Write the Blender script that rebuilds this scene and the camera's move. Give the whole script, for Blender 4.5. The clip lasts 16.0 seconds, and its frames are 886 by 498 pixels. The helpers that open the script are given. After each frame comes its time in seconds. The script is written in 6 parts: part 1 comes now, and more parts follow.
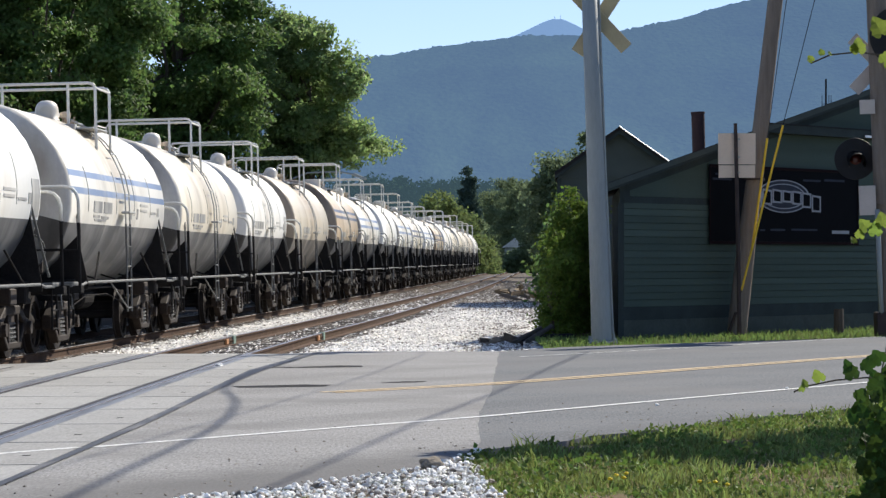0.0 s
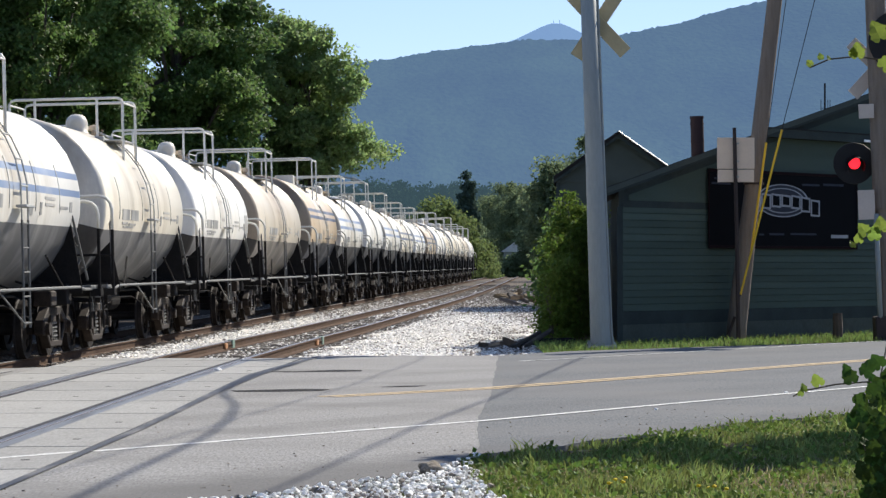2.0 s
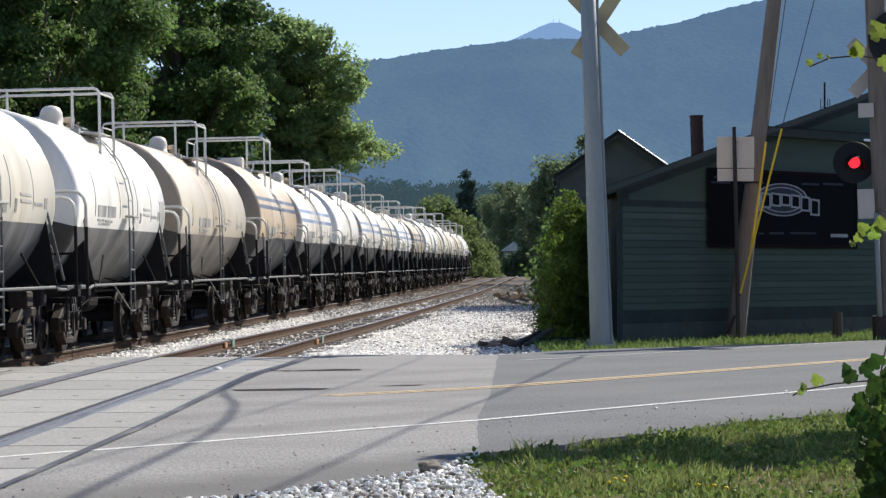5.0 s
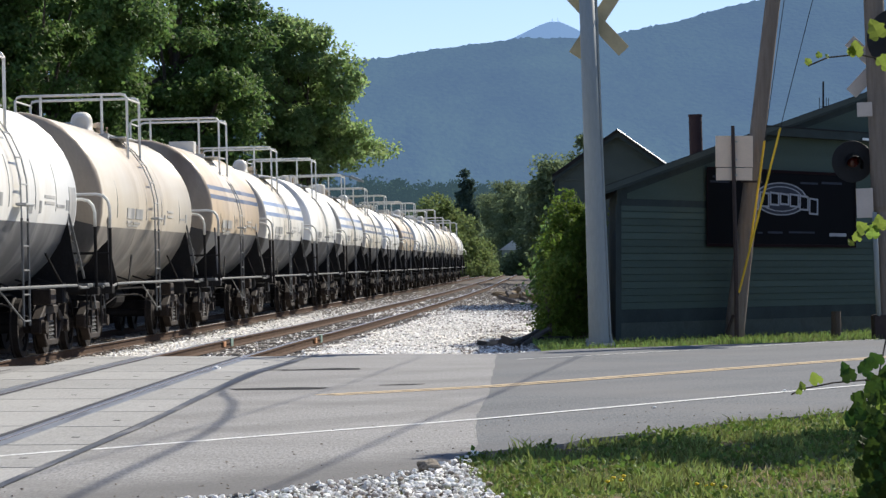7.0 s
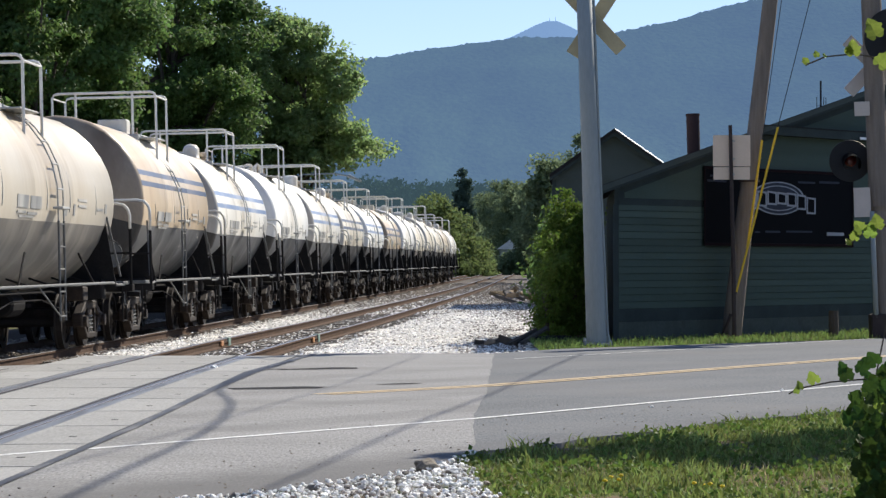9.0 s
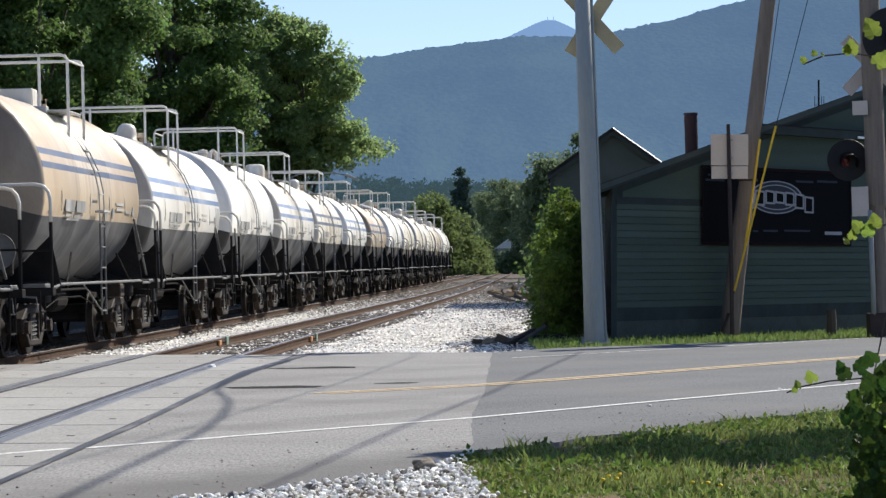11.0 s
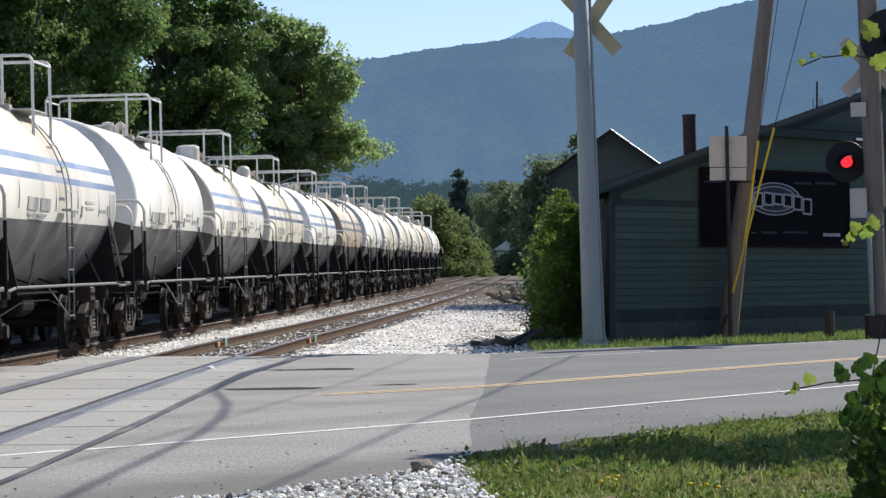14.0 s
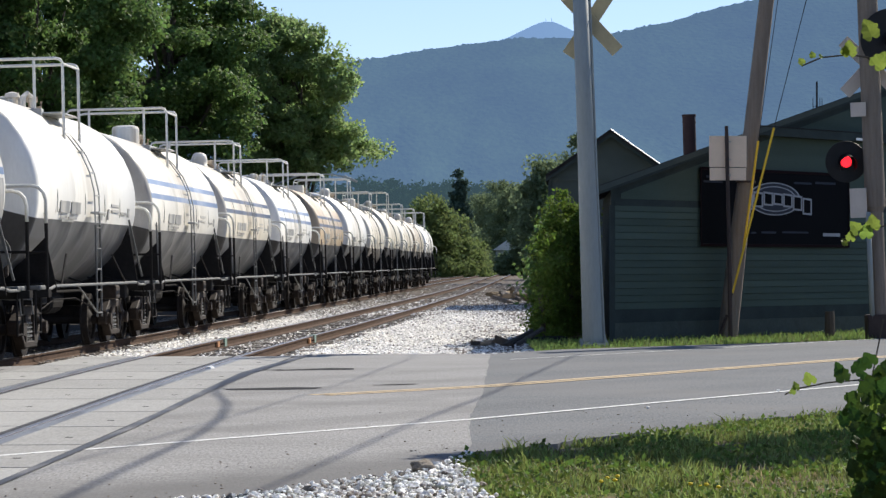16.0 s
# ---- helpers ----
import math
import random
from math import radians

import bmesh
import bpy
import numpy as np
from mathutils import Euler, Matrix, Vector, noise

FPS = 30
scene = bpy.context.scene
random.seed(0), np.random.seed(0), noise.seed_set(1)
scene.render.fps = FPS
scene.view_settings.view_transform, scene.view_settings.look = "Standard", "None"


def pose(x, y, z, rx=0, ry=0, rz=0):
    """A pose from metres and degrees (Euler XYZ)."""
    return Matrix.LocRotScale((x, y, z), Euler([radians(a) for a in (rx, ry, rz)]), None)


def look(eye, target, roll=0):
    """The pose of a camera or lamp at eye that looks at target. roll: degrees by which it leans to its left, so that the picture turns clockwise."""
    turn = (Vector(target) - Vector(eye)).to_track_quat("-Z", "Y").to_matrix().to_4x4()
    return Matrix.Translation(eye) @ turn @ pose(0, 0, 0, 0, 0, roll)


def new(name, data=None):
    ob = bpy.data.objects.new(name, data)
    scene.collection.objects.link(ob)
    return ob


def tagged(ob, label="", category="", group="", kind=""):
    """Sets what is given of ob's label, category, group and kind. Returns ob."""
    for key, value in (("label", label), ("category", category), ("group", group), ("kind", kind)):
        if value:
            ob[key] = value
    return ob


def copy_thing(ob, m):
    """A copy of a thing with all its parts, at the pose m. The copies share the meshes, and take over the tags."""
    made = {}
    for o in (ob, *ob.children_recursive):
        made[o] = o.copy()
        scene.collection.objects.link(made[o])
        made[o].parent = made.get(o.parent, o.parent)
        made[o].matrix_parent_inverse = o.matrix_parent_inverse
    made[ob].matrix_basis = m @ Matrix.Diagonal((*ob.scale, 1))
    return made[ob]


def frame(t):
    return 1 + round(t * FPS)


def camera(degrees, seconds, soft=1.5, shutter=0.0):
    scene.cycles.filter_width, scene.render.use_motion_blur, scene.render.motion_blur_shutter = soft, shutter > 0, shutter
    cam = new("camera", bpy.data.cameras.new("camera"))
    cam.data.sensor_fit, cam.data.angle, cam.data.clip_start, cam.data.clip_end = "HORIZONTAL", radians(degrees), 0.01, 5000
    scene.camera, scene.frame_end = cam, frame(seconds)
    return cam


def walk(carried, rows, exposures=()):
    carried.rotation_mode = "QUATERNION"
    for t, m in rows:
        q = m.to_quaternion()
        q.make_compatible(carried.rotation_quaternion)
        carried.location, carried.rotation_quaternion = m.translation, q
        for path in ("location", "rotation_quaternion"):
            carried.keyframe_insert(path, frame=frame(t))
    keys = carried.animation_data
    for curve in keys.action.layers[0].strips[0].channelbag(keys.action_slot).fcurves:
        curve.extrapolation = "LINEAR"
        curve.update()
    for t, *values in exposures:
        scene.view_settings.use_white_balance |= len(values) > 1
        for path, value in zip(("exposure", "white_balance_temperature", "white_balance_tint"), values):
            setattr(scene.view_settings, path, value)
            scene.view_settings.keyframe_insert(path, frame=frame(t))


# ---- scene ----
FOV = 18.75
LENS = 784 / math.tan(radians(FOV / 2))
EYE = (0.0, 0.0, 1.5)

# seconds, sway to the side and up in thousandths of the lens's length
SWAY = [(0.0, 0.0, 0.0), (0.5, 0.3, 1.4), (1.0, 0.1, 2.7), (1.5, -1.5, 4.7), (2.0, -1.8, 7.7), (2.5, -1.6, 8.8), (3.0, -2.0, 8.0),
        (3.5, -1.6, 7.9), (4.0, 0.0, 6.1), (5.2, -3.0, 6.1), (6.5, -6.1, 6.1), (7.0, -4.6, 4.6), (7.5, -2.0, 2.0), (8.0, -10.7, 1.5),
        (8.5, -10.3, 3.1), (9.0, -9.0, 3.3), (10.2, -11.5, 2.4), (11.5, -13.8, 1.6), (12.0, -15.3, 4.6), (12.5, -14.1, 6.6),
        (13.0, -12.2, 6.1), (13.5, -10.9, 3.1), (14.0, -15.5, 4.6), (14.5, -13.8, 4.6), (15.0, -10.5, 4.6), (15.5, -15.3, 3.1),
        (16.0, -15.7, 4.6)]
cam = camera(FOV, 16.0, soft=1.4)
walk(cam, [(t, pose(*EYE, 90 + math.degrees((19 + dy) / LENS), 0, math.degrees(dx / LENS))) for t, dx, dy in SWAY])

# ---- light ----
SUN_AZ, SUN_EL = radians(38), radians(38)
SUN = Vector((math.sin(SUN_AZ) * math.cos(SUN_EL), math.cos(SUN_AZ) * math.cos(SUN_EL), math.sin(SUN_EL)))
world = bpy.data.worlds.new("daylight")
scene.world = world
world.use_nodes = True
wn = world.node_tree.nodes
sky = wn.new("ShaderNodeTexSky")
sky.sky_type, sky.sun_disc = "NISHITA", False
sky.sun_elevation, sky.sun_rotation = SUN_EL, SUN_AZ
sky.air_density, sky.dust_density, sky.ozone_density = 0.75, 0.0, 2.0
air = wn.new("ShaderNodeMixRGB")
air.blend_type, air.inputs[0].default_value, air.inputs[2].default_value = "MULTIPLY", 1.0, (0.80, 0.868, 1.11, 1)
world.node_tree.links.new(sky.outputs[0], air.inputs[1])
even = wn.new("ShaderNodeGamma")
even.inputs[1].default_value = 0.75
world.node_tree.links.new(air.outputs[0], even.inputs[0])
world.node_tree.links.new(even.outputs[0], wn["Background"].inputs[0])
wn["Background"].inputs[1].default_value = 0.15
sun = new("sun", bpy.data.lights.new("sun", "SUN"))
sun.data.energy, sun.data.angle, sun.data.color = 5.2, radians(0.53), (1.0, 0.935, 0.82)
sun.matrix_world = look(SUN * 60, (0, 0, 0))
scene.view_settings.exposure = 0.56

# ---- materials ----


def material(name, base, rough=0.8, metal=0.0, vary=0.25, scale=4.0, fine=60.0, bump=0.2, stain=None, stain_scale=1.2, stain_at=(0.5, 0.7),
             per="", stretch=(1, 1, 1), spec=0.15, translucent=0.0, coords="Object", bump_distance=0.02, hue=0.0, turn=0.0, grain=0.0, coarse=1.0):
    """Noise at two scales over a base colour, a bump, and stains in a second colour."""
    m = bpy.data.materials.new(name)
    m.use_nodes = True
    n, l = m.node_tree.nodes, m.node_tree.links
    b = n["Principled BSDF"]
    tc, mp = n.new("ShaderNodeTexCoord"), n.new("ShaderNodeMapping")
    mp.inputs["Scale"].default_value = stretch
    mp.inputs["Rotation"].default_value = (0, 0, radians(turn))
    l.new(tc.outputs[coords], mp.inputs[0])
    vec = mp.outputs[0]

    def nz(sc, detail=4):
        t = n.new("ShaderNodeTexNoise")
        t.inputs["Scale"].default_value, t.inputs["Detail"].default_value = sc, detail
        l.new(vec, t.inputs["Vector"])
        return t.outputs[0]

    def math2(op, a, c):
        k = n.new("ShaderNodeMath")
        k.operation = op
        for i, v in enumerate((a, c)):
            if isinstance(v, (int, float)):
                k.inputs[i].default_value = v
            else:
                l.new(v, k.inputs[i])
        return k.outputs[0]

    big, small = nz(scale), nz(fine, 3)
    value = math2("ADD", math2("MULTIPLY", math2("SUBTRACT", big, 0.5), 2.2 * vary), math2("MULTIPLY", math2("SUBTRACT", small, 0.5), 1.4 * vary))
    if grain:
        speck = n.new("ShaderNodeTexNoise")
        speck.inputs["Scale"].default_value, speck.inputs["Detail"].default_value = grain, 2
        speck.inputs["Detail"].default_value = 6
        gm = n.new("ShaderNodeMapping")
        gm.inputs["Scale"].default_value = (1, 0.22, 1)
        l.new(tc.outputs[coords], gm.inputs[0])
        l.new(gm.outputs[0], speck.inputs["Vector"])
        value = math2("ADD", value, math2("MULTIPLY", math2("SUBTRACT", speck.outputs[0], 0.5), 0.85 * coarse))
        chips = n.new("ShaderNodeTexNoise")
        chips.inputs["Scale"].default_value, chips.inputs["Detail"].default_value = grain * 2.0, 2
        cm = n.new("ShaderNodeMapping")
        cm.inputs["Scale"].default_value = (1, 0.12, 1)
        l.new(tc.outputs[coords], cm.inputs[0])
        l.new(cm.outputs[0], chips.inputs["Vector"])
        value = math2("ADD", value, math2("MULTIPLY", math2("SUBTRACT", chips.outputs[0], 0.5), 1.1 * coarse))
        small = speck.outputs[0]
    if per:
        info = n.new("ShaderNodeObjectInfo" if per == "object" else "ShaderNodeNewGeometry")
        rnd = info.outputs["Random" if per == "object" else "Random Per Island"]
        value = math2("ADD", value, math2("MULTIPLY", math2("SUBTRACT", rnd, 0.5), 1.6 * vary))
    value = math2("ADD", value, 1.0)
    hsv = n.new("ShaderNodeHueSaturation")
    hsv.inputs["Color"].default_value = (*base, 1)
    l.new(value, hsv.inputs["Value"])
    if hue and per:
        l.new(math2("ADD", math2("MULTIPLY", rnd, hue), 0.5 - hue / 2), hsv.inputs["Hue"])
    color = hsv.outputs[0]
    if stain:
        ramp, mix = n.new("ShaderNodeMapRange"), n.new("ShaderNodeMixRGB")
        ramp.inputs[1].default_value, ramp.inputs[2].default_value = stain_at
        l.new(nz(stain_scale, 6), ramp.inputs[0])
        l.new(ramp.outputs[0], mix.inputs[0])
        l.new(color, mix.inputs[1])
        mix.inputs[2].default_value = (*stain, 1)
        color = mix.outputs[0]
    l.new(color, b.inputs["Base Color"])
    b.inputs["Roughness"].default_value, b.inputs["Metallic"].default_value = rough, metal
    b.inputs["Specular IOR Level"].default_value = spec
    if bump:
        bp = n.new("ShaderNodeBump")
        bp.inputs["Strength"].default_value, bp.inputs["Distance"].default_value = bump, bump_distance
        l.new(small, bp.inputs["Height"])
        l.new(bp.outputs[0], b.inputs["Normal"])
    if translucent:
        tr, sh = n.new("ShaderNodeBsdfTranslucent"), n.new("ShaderNodeMixShader")
        l.new(color, tr.inputs[0])
        sh.inputs[0].default_value = translucent
        l.new(b.outputs[0], sh.inputs[1])
        l.new(tr.outputs[0], sh.inputs[2])
        l.new(sh.outputs[0], n["Material Output"].inputs[0])
    return m


def glow(name, color, strength):
    m = bpy.data.materials.new(name)
    m.use_nodes = True
    b = m.node_tree.nodes["Principled BSDF"]
    b.inputs["Base Color"].default_value = (*color, 1)
    b.inputs["Emission Color"].default_value = (*color, 1)
    b.inputs["Emission Strength"].default_value = strength
    return m


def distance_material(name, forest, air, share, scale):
    """A backdrop of far woods: part woods, part kilometres of hazy air painted in as a blue glow."""
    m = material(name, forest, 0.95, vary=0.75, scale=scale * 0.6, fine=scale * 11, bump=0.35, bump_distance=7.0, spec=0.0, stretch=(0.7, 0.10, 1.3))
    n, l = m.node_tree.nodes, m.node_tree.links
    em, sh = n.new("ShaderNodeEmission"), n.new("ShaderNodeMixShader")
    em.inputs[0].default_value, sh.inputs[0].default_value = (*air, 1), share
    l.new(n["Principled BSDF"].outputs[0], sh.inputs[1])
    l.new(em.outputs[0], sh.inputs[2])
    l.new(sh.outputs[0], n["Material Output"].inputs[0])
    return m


M = dict(
    ground=material("soil_and_weeds", (0.085, 0.095, 0.035), 0.95, spec=0.02, vary=0.4, scale=0.8, fine=14, bump=0.6, stain=(0.15, 0.115, 0.075), stain_scale=0.9, stain_at=(0.46, 0.58)),
    asphalt_old=material("worn_pale_asphalt", (0.250, 0.245, 0.238), 0.9, spec=0.08, grain=34, vary=0.16, scale=0.45, fine=55, bump=0.4, bump_distance=0.006,
                         stain=(0.19, 0.185, 0.178), stain_scale=0.6, stain_at=(0.48, 0.78), stretch=(0.5, 1.1, 1), turn=-56.3),
    asphalt_new=material("grey_asphalt", (0.147, 0.152, 0.156), 0.9, spec=0.08, grain=34, vary=0.16, scale=0.5, fine=55, bump=0.35, bump_distance=0.006, stain=(0.165, 0.163, 0.16), stain_scale=0.5, stain_at=(0.45, 0.75), stretch=(0.5, 1.1, 1), turn=-56.3),
    concrete=material("crossing_concrete", (0.30, 0.296, 0.284), 0.9, spec=0.08, grain=34, coarse=0.45, vary=0.1, scale=1.5, fine=40, bump=0.15, per="object", bump_distance=0.006),
    white_line=material("worn_white_road_paint", (0.62, 0.62, 0.60), 0.7, vary=0.2, scale=3, fine=50, stain=(0.3, 0.3, 0.3), stain_scale=14, stain_at=(0.52, 0.66)),
    yellow_line=material("worn_yellow_road_paint", (0.48, 0.37, 0.235), 0.7, vary=0.2, scale=3, fine=50, stain=(0.26, 0.22, 0.16), stain_scale=9, stain_at=(0.5, 0.7)),
    rubber=material("black_rubber_seal", (0.035, 0.036, 0.042), 0.8, spec=0.2, vary=0.3, scale=3, fine=30),
    seal_pale=material("polished_blue_grey_seal", (0.15, 0.16, 0.178), 0.5, spec=0.35, vary=0.3, scale=2, fine=20, stretch=(5, 0.3, 1), stain=(0.06, 0.06, 0.065), stain_scale=1.5, stain_at=(0.5, 0.66)),
    seal_blue=material("blue_black_seam_and_shade", (0.05, 0.054, 0.063), 0.6, spec=0.25, vary=0.35, scale=2, fine=20, stretch=(3, 0.4, 1), stain=(0.17, 0.165, 0.16), stain_scale=1.5, stain_at=(0.52, 0.7)),
    tar=material("matt_near_black", (0.02, 0.02, 0.022), 0.9, spec=0.1, vary=0.2, scale=6, fine=60),
    ballast=material("pale_ballast_bed", (0.68, 0.65, 0.60), 0.95, spec=0.02, vary=0.5, scale=3, fine=26, bump=1.0, bump_distance=0.05, stain=(0.16, 0.14, 0.12), stain_scale=0.7, stain_at=(0.56, 0.75), stretch=(1, 0.12, 1)),
    # shade below and beyond the train, painted as a near-black bed
    shade_bed=material("train_shade_bed", (0.06, 0.052, 0.045), 0.95, spec=0.02, vary=0.5, scale=0.6, fine=9, bump=1.0, bump_distance=0.05, stretch=(2, 0.4, 1)),
    stone=material("pale_crushed_stone", (0.86, 0.835, 0.785), 0.9, spec=0.2, vary=0.34, scale=3, fine=60, per="island"),
    stone_dirt_shade=material("dirt_and_shade_stone", (0.24, 0.21, 0.18), 0.9, vary=0.45, scale=3, fine=60, per="island"),
    rail=material("rusty_rail_steel", (0.085, 0.056, 0.040), 0.85, 0.0, spec=0.05, vary=0.4, scale=6, fine=70),
    rail_top=material("polished_rail_head", (0.34, 0.33, 0.33), 0.35, 0.9, vary=0.15, scale=6, fine=70),
    rail_top_dull=material("rust_filmed_rail_head", (0.20, 0.19, 0.19), 0.34, 0.8, vary=0.25, scale=6, fine=70),
    tie=material("weathered_timber_tie", (0.17, 0.155, 0.14), 0.95, spec=0.03, vary=0.4, scale=4, fine=50, stretch=(0.4, 4, 1), per="object"),
    building=material("dark_green_painted_wood", (0.063, 0.088, 0.074), 0.85, vary=0.17, scale=1.2, fine=30, per="object", stretch=(0.4, 0.4, 3), bump=0.15, spec=0.08),
    building_trim=material("dark_trim_paint", (0.036, 0.047, 0.046), 0.85, vary=0.3, scale=2, fine=30, spec=0.08),
    roof=material("dark_asphalt_shingle", (0.03, 0.03, 0.032), 0.95, spec=0.1, vary=0.4, scale=3, fine=30),
    flashing=material("white_roof_edge_metal", (0.85, 0.86, 0.86), 0.4, 0.0, vary=0.1, scale=3, fine=30),
    concrete_base=material("block_foundation_paint", (0.066, 0.078, 0.068), 0.9, vary=0.3, scale=2, fine=20, spec=0.1, stain=(0.045, 0.045, 0.04), stain_scale=2, stain_at=(0.55, 0.8)),
    billboard=material("black_sign_sheet", (0.006, 0.0065, 0.008), 0.8, vary=0.2, scale=1.5, fine=20, spec=0.03),
    sign_red=material("faded_red_sign_trim", (0.013, 0.006, 0.007), 0.8, vary=0.2, spec=0.05),
    sign_grey=material("pale_grey_sign_print", (0.30, 0.31, 0.335), 0.8, vary=0.15, scale=5, fine=40, spec=0.1),
    sign_blue=material("slate_sign_print", (0.035, 0.04, 0.055), 0.8, vary=0.15, scale=5, fine=40, spec=0.1),
    silver=material("aluminium_painted_mast", (0.265, 0.29, 0.285), 0.55, 0.0, vary=0.2, scale=1.5, fine=30, stretch=(1, 1, 0.2), bump=0.05),
    sign_back=material("bare_aluminium_sign_back", (0.68, 0.53, 0.40), 0.55, 0.2, vary=0.10, scale=3, fine=30, bump=0.05),
    crossbuck=material("weathered_crossbuck_blade", (0.40, 0.34, 0.21), 0.6, vary=0.15, scale=4, fine=30),
    wood_pole=material("weathered_pole_wood", (0.20, 0.165, 0.135), 0.95, vary=0.35, scale=3, fine=40, stretch=(6, 6, 0.5), bump=0.5),
    yellow_guard=material("yellow_guy_guard_plastic", (0.72, 0.46, 0.04), 0.45, vary=0.1),
    shed=material("grey_green_shed_paint", (0.062, 0.076, 0.07), 0.85, vary=0.25, scale=1.2, fine=30, spec=0.08),
    orange=material("orange_joint_paint", (0.42, 0.21, 0.10), 0.6, vary=0.2),
    teal=material("pale_green_joint_block", (0.18, 0.25, 0.21), 0.6, vary=0.2),
    grey_wood=material("weathered_shaded_timber", (0.085, 0.078, 0.07), 0.95, vary=0.4, scale=3, fine=40, stretch=(1, 6, 6), per="object"),
    tan_debris=material("broken_tan_wood", (0.30, 0.23, 0.15), 0.95, vary=0.4, scale=5, fine=40, per="object"),
    boulder=material("grey_brown_stone", (0.22, 0.19, 0.15), 0.95, vary=0.35, scale=6, fine=40, bump=0.5),
    far_wall=material("pale_grey_green_wall", (0.20, 0.24, 0.23), 0.9, vary=0.2),
    far_roof=material("pale_weathered_roof", (0.42, 0.45, 0.45), 0.8, vary=0.2),
    black_metal=material("black_painted_metal", (0.018, 0.018, 0.019), 0.5, vary=0.3, scale=4, fine=40),
    post_metal=material("dark_rusted_post", (0.06, 0.045, 0.04), 0.8, 0.2, vary=0.3, scale=6, fine=60),
    wire=material("black_cable_jacket", (0.02, 0.02, 0.024), 0.6, vary=0.1),
    chimney=material("rusty_brown_stovepipe", (0.050, 0.032, 0.032), 0.8, 0.2, vary=0.3, scale=3, fine=30),
    bark=material("grey_brown_bark", (0.09, 0.075, 0.06), 0.95, vary=0.4, scale=3, fine=25, stretch=(4, 4, 0.7), bump=0.8),
    leaf=material("maple_leaf", (0.110, 0.180, 0.053), 0.6, spec=0.2, vary=0.32, scale=0.25, fine=3, bump=0, per="island", translucent=0.5, hue=0.03),
    # the flank's light and haze are painted in as a paler maple leaf
    leaf_lit_flank=material("lit_flank_maple_leaf", (0.23, 0.32, 0.12), 0.55, spec=0.25, vary=0.30, scale=0.25, fine=3, bump=0, per="island", translucent=0.6, hue=0.03),
    # distance haze is put into the next three leaf colours
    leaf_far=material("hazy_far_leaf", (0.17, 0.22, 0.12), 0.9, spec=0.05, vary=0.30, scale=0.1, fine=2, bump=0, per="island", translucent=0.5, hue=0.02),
    leaf_scrub=material("hazy_scrub_leaf", (0.15, 0.195, 0.07), 0.8, spec=0.1, vary=0.30, scale=0.3, fine=4, bump=0, per="island", translucent=0.45, hue=0.03),
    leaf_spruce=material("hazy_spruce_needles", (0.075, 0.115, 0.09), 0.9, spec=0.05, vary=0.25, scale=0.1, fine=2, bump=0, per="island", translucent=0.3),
    leaf_bright=material("sunny_shrub_leaf", (0.11, 0.17, 0.028), 0.65, spec=0.15, vary=0.30, scale=0.6, fine=6, bump=0, per="island", translucent=0.42, hue=0.03),
    # backlight and shade are split between this bright leaf copy and the dark one
    vine_bright=material("young_backlit_vine_leaf", (0.15, 0.21, 0.04), 0.5, vary=0.25, scale=2, fine=30, bump=0.1, per="object", translucent=0.6, hue=0.03, bump_distance=0.004),
    vine=material("grape_vine_leaf", (0.04, 0.078, 0.016), 0.55, vary=0.45, scale=2, fine=30, bump=0.1, per="object", translucent=0.3, hue=0.04, bump_distance=0.004),
    lawn=material("lawn_blade", (0.155, 0.225, 0.062), 0.7, spec=0.15, vary=0.45, scale=1.2, fine=9, bump=0, per="island", translucent=0.4, hue=0.04),
    straw=material("dry_straw_blade", (0.36, 0.30, 0.17), 0.8, vary=0.4, scale=2, fine=9, bump=0, per="island", translucent=0.3, spec=0.1),
    grass=material("grass_blade", (0.190, 0.232, 0.068), 0.7, spec=0.15, vary=0.55, scale=1.6, fine=9, bump=0, per="island", translucent=0.4, hue=0.05),
    weed=material("broad_weed_leaf", (0.11, 0.165, 0.035), 0.6, vary=0.4, scale=2, fine=20, bump=0, per="island", translucent=0.35, hue=0.04, spec=0.15),
    dandelion=material("yellow_flower", (0.75, 0.52, 0.02), 0.6, vary=0.15),
)


def dirt_beyond(m, y0, y1, color):
    """Brown dust takes over the stone bed with distance down the line, in ragged patches."""
    n, l = m.node_tree.nodes, m.node_tree.links
    b = n["Principled BSDF"]
    clean = b.inputs["Base Color"].links[0].from_socket
    tc, sep, nz, mul, add, r, mix = (n.new("ShaderNodeTexCoord"), n.new("ShaderNodeSeparateXYZ"), n.new("ShaderNodeTexNoise"), n.new("ShaderNodeMath"), n.new("ShaderNodeMath"), n.new("ShaderNodeMapRange"), n.new("ShaderNodeMixRGB"))
    l.new(tc.outputs["Object"], sep.inputs[0])
    l.new(tc.outputs["Object"], nz.inputs["Vector"])
    nz.inputs["Scale"].default_value, nz.inputs["Detail"].default_value = 0.9, 8
    mul.operation, mul.inputs[1].default_value = "MULTIPLY", 60.0
    l.new(nz.outputs[0], mul.inputs[0])
    l.new(sep.outputs[1], add.inputs[0])
    l.new(mul.outputs[0], add.inputs[1])
    r.inputs[1].default_value, r.inputs[2].default_value, r.inputs[4].default_value = y0 + 30, y1 + 30, 0.96
    l.new(add.outputs[0], r.inputs[0])
    l.new(r.outputs[0], mix.inputs[0])
    l.new(clean, mix.inputs[1])
    mix.inputs[2].default_value = (*color, 1)
    l.new(mix.outputs[0], b.inputs["Base Color"])


dirt_beyond(M["ballast"], 76, 116, (0.125, 0.107, 0.09))


